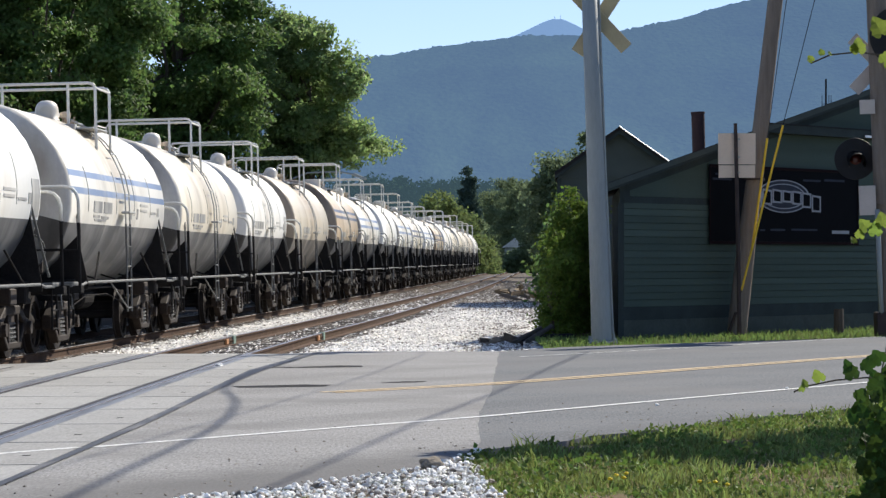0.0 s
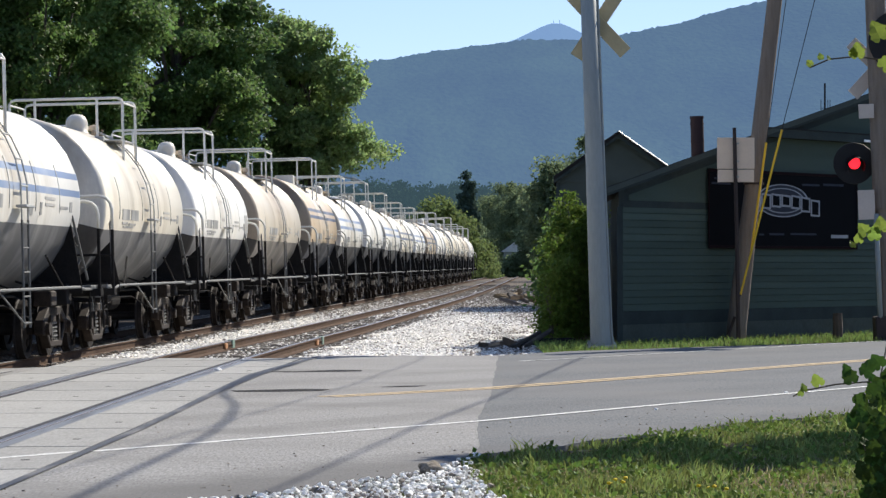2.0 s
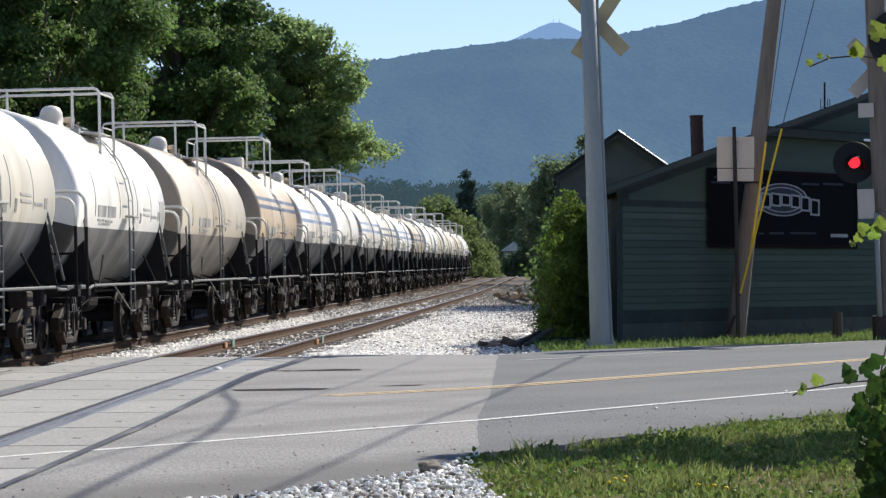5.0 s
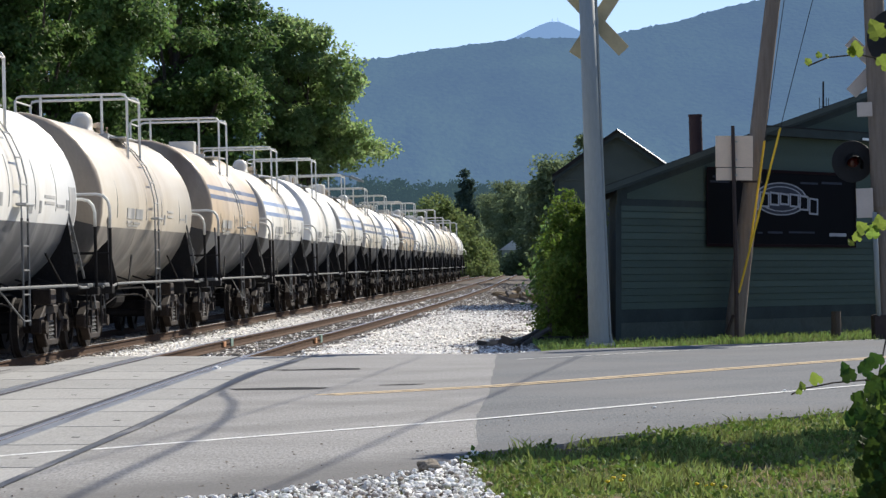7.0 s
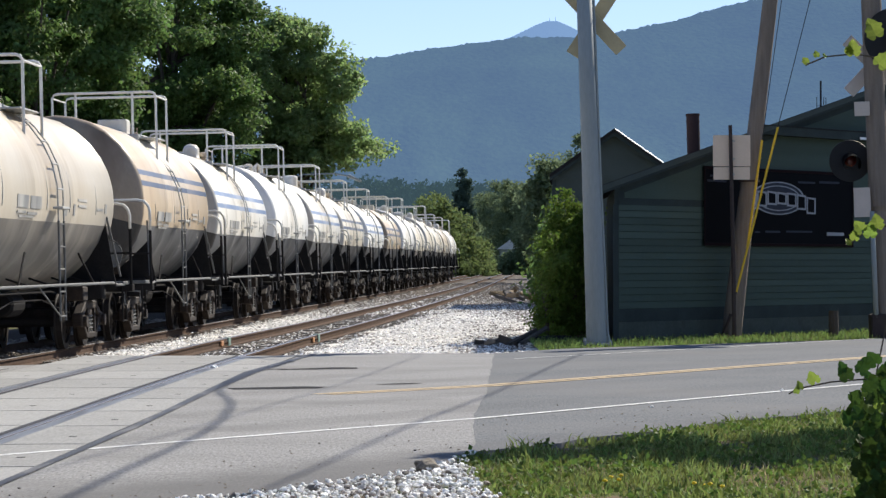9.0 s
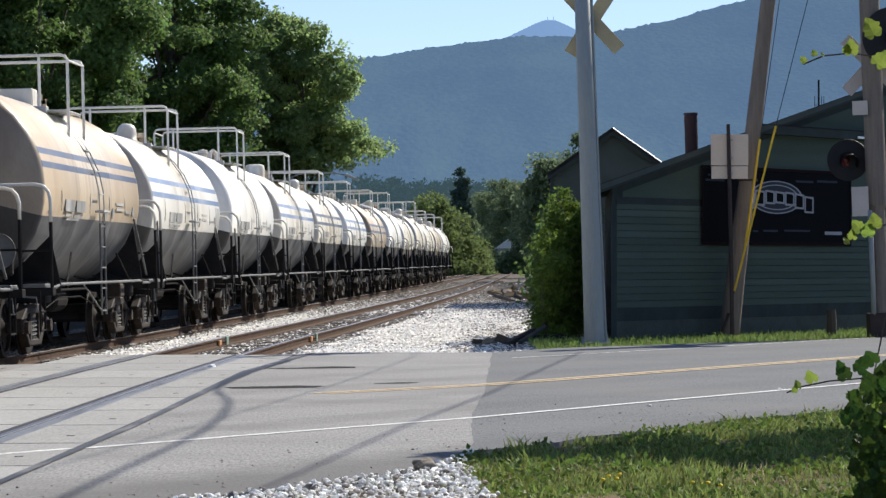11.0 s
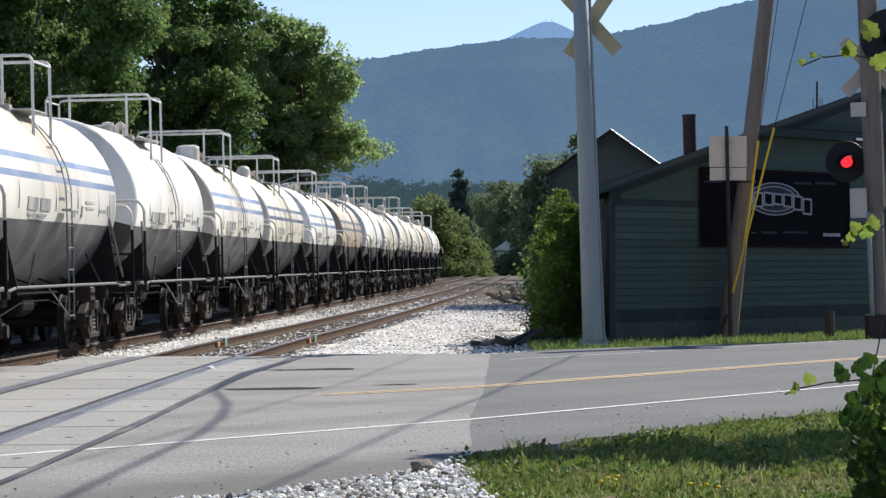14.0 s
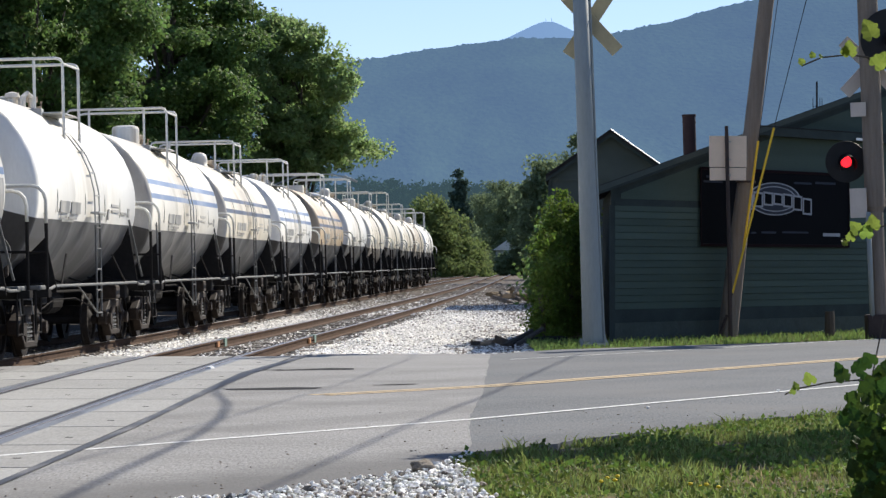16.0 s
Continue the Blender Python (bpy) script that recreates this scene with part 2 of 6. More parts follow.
def road_bands(m, bands, color):
    """Dirt and wheel wear that run along the road: (distance across, half width, strength)."""
    n, l = m.node_tree.nodes, m.node_tree.links
    b = n["Principled BSDF"]
    clean = b.inputs["Base Color"].links[0].from_socket
    tc, mp, sep, nz = n.new("ShaderNodeTexCoord"), n.new("ShaderNodeMapping"), n.new("ShaderNodeSeparateXYZ"), n.new("ShaderNodeTexNoise")
    mp.inputs["Rotation"].default_value = (0, 0, radians(-56.3))
    l.new(tc.outputs["Object"], mp.inputs[0])
    l.new(mp.outputs[0], sep.inputs[0])
    nz.inputs["Scale"].default_value, nz.inputs["Detail"].default_value = 1.7, 8
    l.new(tc.outputs["Object"], nz.inputs["Vector"])

    def op(kind, a, c):
        k = n.new("ShaderNodeMath")
        k.operation = kind
        for i, v in enumerate((a, c)):
            if isinstance(v, (int, float)):
                k.inputs[i].default_value = v
            else:
                l.new(v, k.inputs[i])
        return k.outputs[0]

    across = op("ADD", sep.outputs[1], op("MULTIPLY", op("SUBTRACT", nz.outputs[0], 0.5), 0.9))
    total = 0.0
    for c, half, strength in bands:
        r = n.new("ShaderNodeMapRange")
        r.interpolation_type = "SMOOTHSTEP"
        for i, v in enumerate((half * 0.25, half, strength, 0.0)):
            r.inputs[i + 1].default_value = v
        l.new(op("ABSOLUTE", op("SUBTRACT", across, c), 0.0), r.inputs[0])
        total = op("ADD", r.outputs[0], total)
    mix = n.new("ShaderNodeMixRGB")
    l.new(total, mix.inputs[0])
    l.new(clean, mix.inputs[1])
    mix.inputs[2].default_value = (*color, 1)
    l.new(mix.outputs[0], b.inputs["Base Color"])


road_bands(M["asphalt_old"], [(10.9, 1.5, 0.75), (14.9, 0.5, 0.28), (16.6, 0.5, 0.22), (18.8, 0.5, 0.2), (20.6, 0.5, 0.2)], (0.115, 0.112, 0.108))
road_bands(M["asphalt_new"], [(11.6, 0.9, 0.35), (15.0, 0.5, 0.16), (16.7, 0.5, 0.14), (18.8, 0.5, 0.14), (20.8, 0.6, 0.14)], (0.085, 0.085, 0.088))
# the haze over valley, ridge and summit is a glow mixed into their colours
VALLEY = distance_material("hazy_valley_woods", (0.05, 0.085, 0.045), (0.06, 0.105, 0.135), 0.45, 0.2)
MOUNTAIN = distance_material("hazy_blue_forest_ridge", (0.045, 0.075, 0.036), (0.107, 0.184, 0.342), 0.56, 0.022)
PEAK = distance_material("hazy_blue_summit", (0.03, 0.05, 0.04), (0.18, 0.30, 0.52), 0.80, 0.01)

# ---- mesh helpers ----


def mesh_object(name, verts, faces, mats, mat_ids=None, smooth=False):
    me = bpy.data.meshes.new(name)
    me.from_pydata(verts, [], faces)
    for m in mats if isinstance(mats, (list, tuple)) else [mats]:
        me.materials.append(m)
    if mat_ids is not None:
        me.polygons.foreach_set("material_index", mat_ids)
    if smooth:
        me.polygons.foreach_set("use_smooth", [True] * len(me.polygons))
    me.update()
    return new(name, me)


def part(name, bm, mat, parent=None, label="", smooth=False):
    me = bpy.data.meshes.new(name)
    if smooth:
        for f in bm.faces:
            f.smooth = True
    bmesh.ops.recalc_face_normals(bm, faces=bm.faces)
    bm.to_mesh(me)
    bm.free()
    for m in mat if isinstance(mat, (list, tuple)) else [mat]:
        me.materials.append(m)
    ob = new(name, me)
    if parent:
        ob.parent = parent
    return tagged(ob, label)


def thing(name, m, label, category, group=""):
    ob = new(name)
    ob.empty_display_size = 0.2
    ob.matrix_basis = m
    return tagged(ob, label, category, group)


def add_box(bm, x0, x1, y0, y1, z0, z1, bevel=0.0, mat=0, m=None):
    r = bmesh.ops.create_cube(bm, size=1)
    vs = r["verts"]
    for v in vs:
        v.co = Vector((x0 + (v.co.x + 0.5) * (x1 - x0), y0 + (v.co.y + 0.5) * (y1 - y0), z0 + (v.co.z + 0.5) * (z1 - z0)))
    fs = {f for v in vs for f in v.link_faces}
    for f in fs:
        f.material_index = mat
    if m is not None:
        bmesh.ops.transform(bm, matrix=m, verts=vs)
    if bevel:
        es = list({e for f in fs for e in f.edges})
        bmesh.ops.bevel(bm, geom=es, offset=bevel, segments=1, affect="EDGES", material=-1)
    return bm


def box(x0, x1, y0, y1, z0, z1, bevel=0.0):
    return add_box(bmesh.new(), x0, x1, y0, y1, z0, z1, bevel)


def add_tube(bm, points, radius, sides=8, mat=0, cap=True):
    """A tube along points; radius is a number or one for each point."""
    pts = [Vector(p) for p in points]
    rs = radius if isinstance(radius, (list, tuple)) else [radius] * len(pts)
    rings = []
    for i, p in enumerate(pts):
        d = (pts[min(i + 1, len(pts) - 1)] - pts[max(i - 1, 0)]).normalized()
        side = d.cross(Vector((0.31, 0.17, 0.93)))
        if side.length < 0.05:
            side = d.cross(Vector((1, 0, 0)))
        side.normalize()
        up = d.cross(side)
        rings.append([bm.verts.new(p + rs[i] * (math.cos(a) * side + math.sin(a) * up)) for a in [2 * math.pi * k / sides for k in range(sides)]])
    for a, b in zip(rings[:-1], rings[1:]):
        for k in range(sides):
            bm.faces.new((a[k], a[(k + 1) % sides], b[(k + 1) % sides], b[k])).material_index = mat
    if cap:
        for ring in (rings[0], rings[-1]):
            bm.faces.new(ring).material_index = mat
    return bm


def tube(points, radius, sides=8):
    return add_tube(bmesh.new(), points, radius, sides)


def revolve(profile, sides=24, axis="Z"):
    """A turned solid from (radius, height) pairs."""
    bm = bmesh.new()
    rings = []
    for r, h in profile:
        ring = []
        for k in range(sides):
            a = 2 * math.pi * k / sides
            x, y = max(r, 0.0005) * math.cos(a), max(r, 0.0005) * math.sin(a)
            ring.append(bm.verts.new((x, y, h) if axis == "Z" else ((h, x, y) if axis == "X" else (x, h, y))))
        rings.append(ring)
    for a, b in zip(rings[:-1], rings[1:]):
        for k in range(sides):
            bm.faces.new((a[k], a[(k + 1) % sides], b[(k + 1) % sides], b[k]))
    for ring in (rings[0], rings[-1]):
        bm.faces.new(ring)
    return bm


def grid_sheet(name, xs, ys, height, mat, uneven=0.0, scale=0.5):
    verts = [(x, y, height + (uneven * noise.noise((x * scale, y * scale, 3.1)) if uneven else 0)) for y in ys for x in xs]
    w = len(xs)
    faces = [(j * w + i, j * w + i + 1, (j + 1) * w + i + 1, (j + 1) * w + i) for j in range(len(ys) - 1) for i in range(w - 1)]
    return mesh_object(name, verts, faces, mat, smooth=True)


# ---- plan ----
# centre lines of the two tracks, the way along the road


def main_x(y):
    return -7.05 + 0.0462 * (y - 48) - 0.000008 * (y - 48) ** 2


def side_x(y):
    """The siding: it leaves the road almost straight on and swings in beside the main line."""
    if y < 30:
        return -4.28 + 0.026 * (y - 30)
    if y < 62:
        return -4.28 + 0.026 * (y - 30) + 0.00066 * (y - 30) ** 2
    u = y - 62
    return -2.772 + 0.0556 * u - 0.00007 * u * u if u < 120 else 2.892 + 0.0388 * (u - 120)


ROAD = Vector((0.555, 0.832, 0))
ACROSS = Vector((-0.832, 0.555, 0))
# ---- ground, road, crossing ----
ys = [-60, -20, 0] + list(range(8, 80, 4)) + [90, 110, 140, 180, 240, 330, 500, 900, 1700, 3200, 5600]
xs = [-3000, -1200, -500, -200, -90, -50] + list(range(-32, 34, 4)) + [50, 90, 200, 500, 1200, 3000]
tagged(grid_sheet("ground", xs, ys, -0.22, M["ground"], 0.0), "weedy soil and grass beside the railway", "ground", kind="structure")


def slab(name, outline, top, thick, mat):
    bm = bmesh.new()
    bottom = [bm.verts.new((x, y, top - thick)) for x, y in outline]
    upper = [bm.verts.new((x, y, top)) for x, y in outline]
    bm.faces.new(upper)
    bm.faces.new(bottom[::-1])
    for i in range(len(outline)):
        j = (i + 1) % len(outline)
        bm.faces.new((bottom[i], bottom[j], upper[j], upper[i]))
    bmesh.ops.triangulate(bm, faces=[f for f in bm.faces if len(f.verts) > 4])
    return part(name, bm, mat)


def wobble(points, amount, step, seed):
    """Points along a broken line with small irregular sideways steps."""
    rng, out = random.Random(seed), []
    for (x0, y0), (x1, y1) in zip(points[:-1], points[1:]):
        n = max(1, int(math.hypot(x1 - x0, y1 - y0) / step))
        for k in range(n):
            out.append((x0 + (x1 - x0) * k / n + rng.uniform(-amount, amount), y0 + (y1 - y0) * k / n + rng.uniform(-amount, amount)))
    return out + [points[-1]]


NEAR_EDGE = [(-14.0, 7.0), (-6.0, 11.5), (-1.61, 16.9), (-1.12, 17.5), (-0.14, 19.3), (0.29, 21.1)]
NEAR_EDGE_B = [(0.29, 21.1), (1.01, 22.3), (2.74, 25.3), (4.3, 27.3), (9.0, 34.0), (30.0, 64.0)]
FAR_EDGE = [(-40.0, 0.0), (-9.0, 35.6), (-4.55, 40.5), (-1.7, 43.9), (0.91, 43.9)]
FAR_EDGE_B = [(0.91, 43.9), (2.1, 46.2), (4.2, 48.2), (8.4, 52.0), (14.0, 60.0), (27.0, 80.0)]
JOINT = [(0.29, 21.1), (0.33, 25.5), (0.56, 31.0), (0.91, 43.9)]
old_outline = wobble(NEAR_EDGE, 0.05, 0.5, 1)[:-1] + wobble(JOINT, 0.02, 0.5, 2) + [(0.5, 43.95)] + FAR_EDGE[::-1][1:]
new_outline = wobble(NEAR_EDGE_B, 0.06, 0.5, 3) + FAR_EDGE_B[::-1][:-1] + wobble(JOINT, 0.02, 0.5, 2)[::-1][:-1]
tagged(slab("road", old_outline, 0.0, 0.4, M["asphalt_old"]), "pale worn asphalt road over the crossing", "road", kind="structure")
tagged(slab("road_section", new_outline, -0.002, 0.4, M["asphalt_new"]), "darker grey asphalt road", "road", kind="structure")


def ribbon(name, points, width, top, mat, label, category, thick=0.006, kind="structure"):
    """A thin painted or poured strip along a line, as wide as given."""
    n = len(points)
    ws = width if isinstance(width, (list, tuple)) else [width] * n
    verts, faces = [], []
    for i, (x, y) in enumerate(points):
        d = Vector((points[min(i + 1, n - 1)][0] - points[max(i - 1, 0)][0], points[min(i + 1, n - 1)][1] - points[max(i - 1, 0)][1], 0)).normalized()
        s = Vector((-d.y, d.x, 0)) * ws[i] / 2
        verts += [(x - s.x, y - s.y, top), (x + s.x, y + s.y, top)]
    faces = [(2 * i, 2 * i + 2, 2 * i + 3, 2 * i + 1) for i in range(n - 1)]
    return tagged(mesh_object(name, verts, faces, mat), label, category, kind=kind)


for line, top in (([(-4.6, 19.0), (-3.41, 20.65), (-2.90, 21.33)], 0.0105), ([(-2.80, 21.47), (-1.84, 22.76), (0.36, 25.63), (2.56, 28.95), (4.84, 32.3), (12.0, 42.9), (28.0, 67.0)], 0.004)):
    ribbon("white_edge_line", line, 0.10, top, M["white_line"], "thin worn white edge line on the road", "road marking")
for off in (-0.10, 0.10):
    ribbon("yellow_centre_line", [(-1.3 - off * 0.83, 30.3 + off * 0.55), (0.58 - off * 0.83, 32.4 + off * 0.55), (2.33 - off * 0.83, 35.1 + off * 0.55), (4.12 - off * 0.83, 37.9 + off * 0.55),
                                 (7.0 - off * 0.83, 42.4 + off * 0.55), (26 - off * 0.83, 71 + off * 0.55)], 0.135, 0.004, M["yellow_line"],
           "worn yellow centre line on the road", "road marking")
ribbon("white_far_line", [(1.19, 41.42), (2.31, 43.0), (4.0, 45.5), (12.0, 57.5)], 0.055, 0.004, M["white_line"], "faded white line along the far road edge", "road marking")

# ---- tracks ----
GAUGE = 0.75


def rail_profile():
    return [(-0.07, -0.17), (0.07, -0.17), (0.07, -0.155), (0.012, -0.13), (0.012, -0.045), (0.036, -0.035), (0.036, -0.004), (0.028, 0.0), (-0.028, 0.0), (-0.036, -0.004), (-0.036, -0.035),
            (-0.012, -0.045), (-0.012, -0.13), (-0.07, -0.155)]


def rail(name, centre, off, y0, y1, parent, head):
    prof, verts, faces, ids = rail_profile(), [], [], []
    k = len(prof)
    n = max(2, int((y1 - y0) / 4))
    for i in range(n + 1):
        y = y0 + (y1 - y0) * i / n
        for px, pz in prof:
            verts.append((centre(y) + off + px, y, pz))
    for i in range(n):
        for j in range(k):
            a, b = i * k + j, i * k + (j + 1) % k
            faces.append((a, b, b + k, a + k))
            ids.append(1 if j in (6, 7, 8) else 0)
    ob = mesh_object(name, verts, faces, [M["rail"], head], ids)
    ob.parent = parent
    return ob


def track(label, centre, y0, y1, tie_from, head):
    t = tagged(new("railway_track"), label, "railway track", kind="structure")
    t.location.z = 0.012
    for off in (-GAUGE, GAUGE):
        rail("rail", centre, off, y0, y1, t, head)
    rng = random.Random(5)
    shapes = []
    for s in range(4):
        b = box(-1.28, 1.28, -0.115, 0.115, -0.34, -0.165, 0.012)
        for v in b.verts:
            v.co += Vector((rng.uniform(-0.02, 0.02), rng.uniform(-0.012, 0.012), rng.uniform(-0.012, 0.012)))
        ob = part("tie", b, M["tie"], t)
        ob.location = (centre(tie_from), tie_from - 0.52 * s, 0)
        shapes.append(ob)
    y = tie_from + 0.52
    for i in range(250):
        ob = new("tie", shapes[i % 4].data)
        ob.parent, ob.location, ob.rotation_euler = t, (centre(y) + rng.uniform(-0.04, 0.04), y, rng.uniform(-0.012, 0.0)), (0, 0, rng.uniform(-0.03, 0.01) - 0.05)
        y += 0.52 * (1.0 if y < 110 else 1.6)
    return t


main_track = track("rusty railway track carrying the tank train on pale ballast", main_x, 12.0, 330.0, 42.0, M["rail_top"])
side_track = track("rusty siding track with oil-stained ties on pale ballast", side_x, 12.0, 330.0, 45.5, M["rail_top_dull"])

# ---- crossing panels ----


def crossing(parent_label, centre, y0, y1, spans):
    """Concrete panels between and beside the rails, each a slab of its own, with rubber seals along the rails."""
    c = tagged(new("crossing_surface"), parent_label, "level crossing", kind="structure")
    for x0, x1 in spans:
        y = y0
        while y < y1 - 0.3:
            e = min(y1, y + 2.44)
            bm = bmesh.new()
            vs = []
            for z in (-0.06, 0.008):
                for yy, xx in ((y + 0.028, x0), (y + 0.028, x1), (e - 0.028, x1), (e - 0.028, x0)):
                    skew = 0.10 * (xx - x0)
                    vs.append(bm.verts.new((centre(yy) + xx, yy + skew, z)))
            for f in ((0, 3, 2, 1), (4, 5, 6, 7), (0, 1, 5, 4), (1, 2, 6, 5), (2, 3, 7, 6), (3, 0, 4, 7)):
                bm.faces.new([vs[i] for i in f])
            panel = part("panel", bm, M["concrete"], c)
            for fx, fy in ((0.62, 0.4),):
                px, py = x0 + (x1 - x0) * fx, y + (e - y) * fy
                part("lifting_slot", box(centre(py) + px - 0.032, centre(py) + px + 0.032, py - 0.035, py + 0.035, 0.0085, 0.0095), M["tar"], panel, "small dark lifting slot")
            y = e
    for off in (-GAUGE, GAUGE):
        inner = -1 if off > 0 else 1
        for a, b, mat in ((min(inner * 0.04, inner * 0.11), max(inner * 0.04, inner * 0.11), M["rubber"]), (min(-inner * 0.04, -inner * 0.17), max(-inner * 0.04, -inner * 0.17), M["seal_pale"])):
            n = 14
            verts = []
            for i in range(n + 1):
                yy = y0 + (y1 - y0) * i / n
                verts += [(centre(yy) + off + a, yy, 0.004), (centre(yy) + off + b, yy, 0.004)]
            ob = mesh_object("seal", verts, [(2 * i, 2 * i + 1, 2 * i + 3, 2 * i + 2) for i in range(n)], mat)
            ob.parent = c
    # joints show the dark bed
    verts = []
    n = 14
    for i in range(n + 1):
        yy = y0 + (y1 - y0) * i / n
        verts += [(centre(yy) + spans[0][0] - 0.02, yy, 0.0035), (centre(yy) + spans[-1][1] + 0.03, yy, 0.0035)]
    ob = mesh_object("bed", verts, [(2 * i, 2 * i + 1, 2 * i + 3, 2 * i + 2) for i in range(n)], M["rubber"])
    ob.parent = c
    return c


crossing("concrete crossing panels round the siding rails", side_x, 14.6, 42.6, ((-1.75, -0.93), (-0.63, 0.63), (0.93, 1.61)))
crossing("concrete crossing panels round the main line rails", main_x, 14.0, 37.6, ((-1.5, -0.93), (-0.63, 0.63), (0.93, 1.5)))
# panel seam; its wide far part has shadow painted in
strip = [(-3.05, 15.0), (-2.95, 17.9), (-2.84, 21.3), (-2.74, 24.4), (-2.67, 29.1), (-2.62, 32.4), (-2.53, 36.2), (-2.33, 39.1), (-1.98, 43.6)]
ribbon("tar_strip", strip, [0.07, 0.07, 0.075, 0.085, 0.10, 0.13, 0.19, 0.15, 0.08], 0.0095, M["seal_blue"], "dark seam along the crossing panels, widened by painted shade", "road seam")
# short tapering dark patches, nearly level with the road
for pts, w in (([(-2.45, 31.6), (-2.0, 31.75), (-1.55, 31.95), (-1.35, 32.1)], [0.35, 0.5, 0.55, 0.05]), ([(-2.2, 37.2), (-1.7, 37.5), (-1.3, 37.75), (-1.15, 37.9)], [0.1, 0.4, 0.6, 0.05]),
               ([(-0.75, 32.7), (-0.4, 32.9), (-0.2, 33.05)], [0.05, 0.25, 0.05]), ([(-2.5, 37.3), (-2.1, 37.4)], [0.1, 0.2])):
    ribbon("tar_patch", pts, w, 0.0042, M["tar"], "short dark patch on the road", "road patch")


def ballast_bed():
    ys = [35.5, 38, 40, 42, 44] + [46 + 2 * i for i in range(30)] + [110 + 6 * i for i in range(20)] + [260, 300, 332]
    verts, faces, w = [], [], 24
    for y in ys:
        left, right = main_x(y) - 5.0, side_x(y) + (5.9 if y < 70 else 4.9)
        for i in range(w):
            x = left + (right - left) * i / (w - 1)
            drop = 0.16 if i in (0, w - 1) else 0.0
            lift = 0.10 * max(0.0, noise.noise((x * 0.7, y * 0.35, 1.0)))
            near = min(abs(x - main_x(y)), abs(x - side_x(y)))
            verts.append((x, y, -0.175 - drop + (lift if near > 1.2 else 0.0) + 0.02 * noise.noise((x * 3, y * 3, 7))))
    faces = [(j * w + i, j * w + i + 1, (j + 1) * w + i + 1, (j + 1) * w + i) for j in range(len(ys) - 1) for i in range(w - 1)]
    # the left columns carry the train's shade in their colour
    return tagged(mesh_object("ballast_bed", verts, faces, [M["ballast"], M["shade_bed"]], [1 if i < 10 else 0 for j in range(len(ys) - 1) for i in range(w - 1)], smooth=True), "pale grey crushed stone bed under both tracks", "ballast", kind="structure")


ballast_bed()


def stones(name, places, size, mats, label, seed, dirty=None, round_ones=False):
    """Many small angular stones joined in one mesh; each lies on its place."""
    rng = np.random.default_rng(seed)
    base = np.array([(1, 0, 0), (-1, 0, 0), (0, 1, 0), (0, -1, 0), (0, 0, 1), (0, 0, -1)], float)
    tri = np.array([(0, 2, 4), (2, 1, 4), (1, 3, 4), (3, 0, 4), (2, 0, 5), (1, 2, 5), (3, 1, 5), (0, 3, 5)])
    if round_ones:
        g = 1.618
        base = np.array([(-1, g, 0), (1, g, 0), (-1, -g, 0), (1, -g, 0), (0, -1, g), (0, 1, g), (0, -1, -g), (0, 1, -g), (g, 0, -1), (g, 0, 1), (-g, 0, -1), (-g, 0, 1)]) / 1.9
        tri = np.array([(0, 11, 5), (0, 5, 1), (0, 1, 7), (0, 7, 10), (0, 10, 11), (1, 5, 9), (5, 11, 4), (11, 10, 2), (10, 7, 6), (7, 1, 8), (3, 9, 4), (3, 4, 2), (3, 2, 6), (3, 6, 8), (3, 8, 9), (4, 9, 5), (2, 4, 11),
                        (6, 2, 10), (8, 6, 7), (9, 8, 1)])
    k, nf = len(base), len(tri)
    n = len(places)
    v = base[None] * rng.uniform(0.75 if round_ones else 0.6, 1.25, (n, k, 1)) + rng.uniform(-0.2, 0.2, (n, k, 3))
    v *= (size[0] + (size[1] - size[0]) * rng.random((n, 1, 1)) ** 2)
    v[:, :, 2] *= 0.7 if round_ones else 0.45
    a = rng.uniform(0, 6.28, n)
    c, s = np.cos(a)[:, None], np.sin(a)[:, None]
    v = np.stack([v[:, :, 0] * c - v[:, :, 1] * s, v[:, :, 0] * s + v[:, :, 1] * c, v[:, :, 2]], 2) + np.asarray(places)[:, None]
    faces = (tri[None] + k * np.arange(n)[:, None, None]).reshape(-1, 3)
    ids = None if dirty is None else np.repeat(dirty, nf).astype(int).tolist()
    ob = mesh_object(name, v.reshape(-1, 3).tolist(), faces.tolist(), mats, ids)
    return tagged(ob, label, "gravel", kind="stuff")


# ---- far hills ----


def ridge(name, crest, y, depth, foot, mat, label, rough, seed):
    """A hill range: its crest follows (x, z) pairs, and its near slope falls to the plain in folds."""
    xs = np.linspace(crest[0][0], crest[-1][0], 720)
    zs = np.interp(xs, [c[0] for c in crest], [c[1] for c in crest])
    rows = 26
    verts = []
    for j in range(rows):
        t = j / (rows - 1)
        for x, z in zip(xs, zs):
            fold = noise.fractal(Vector((x * 0.003, t * 2.2, seed)), 0.9, 2.0, 5)
            small = noise.noise((x * 0.03, t * 30, seed + 3))
            h = foot + (z - foot) * t ** 1.12 + rough * (fold * math.sin(t * math.pi) * 6 + small * 0.45 + (1.0 * abs(noise.noise((x * 0.13, 4.0, seed))) if j == rows - 1 else 0.0))
            verts.append((x, y - depth * (1 - t), h))
    w = len(xs)
    faces = [(j * w + i, j * w + i + 1, (j + 1) * w + i + 1, (j + 1) * w + i) for j in range(rows - 1) for i in range(w - 1)]
    return tagged(mesh_object(name, verts, faces, mat, smooth=True), label, "hill", kind="structure")


def at(px, py, y):
    """The place on a far upright plane that lies in a given way from the eye."""
    return ((px - 784) / 4750 * y, 1.5 + (460 - py) / 4750 * y)


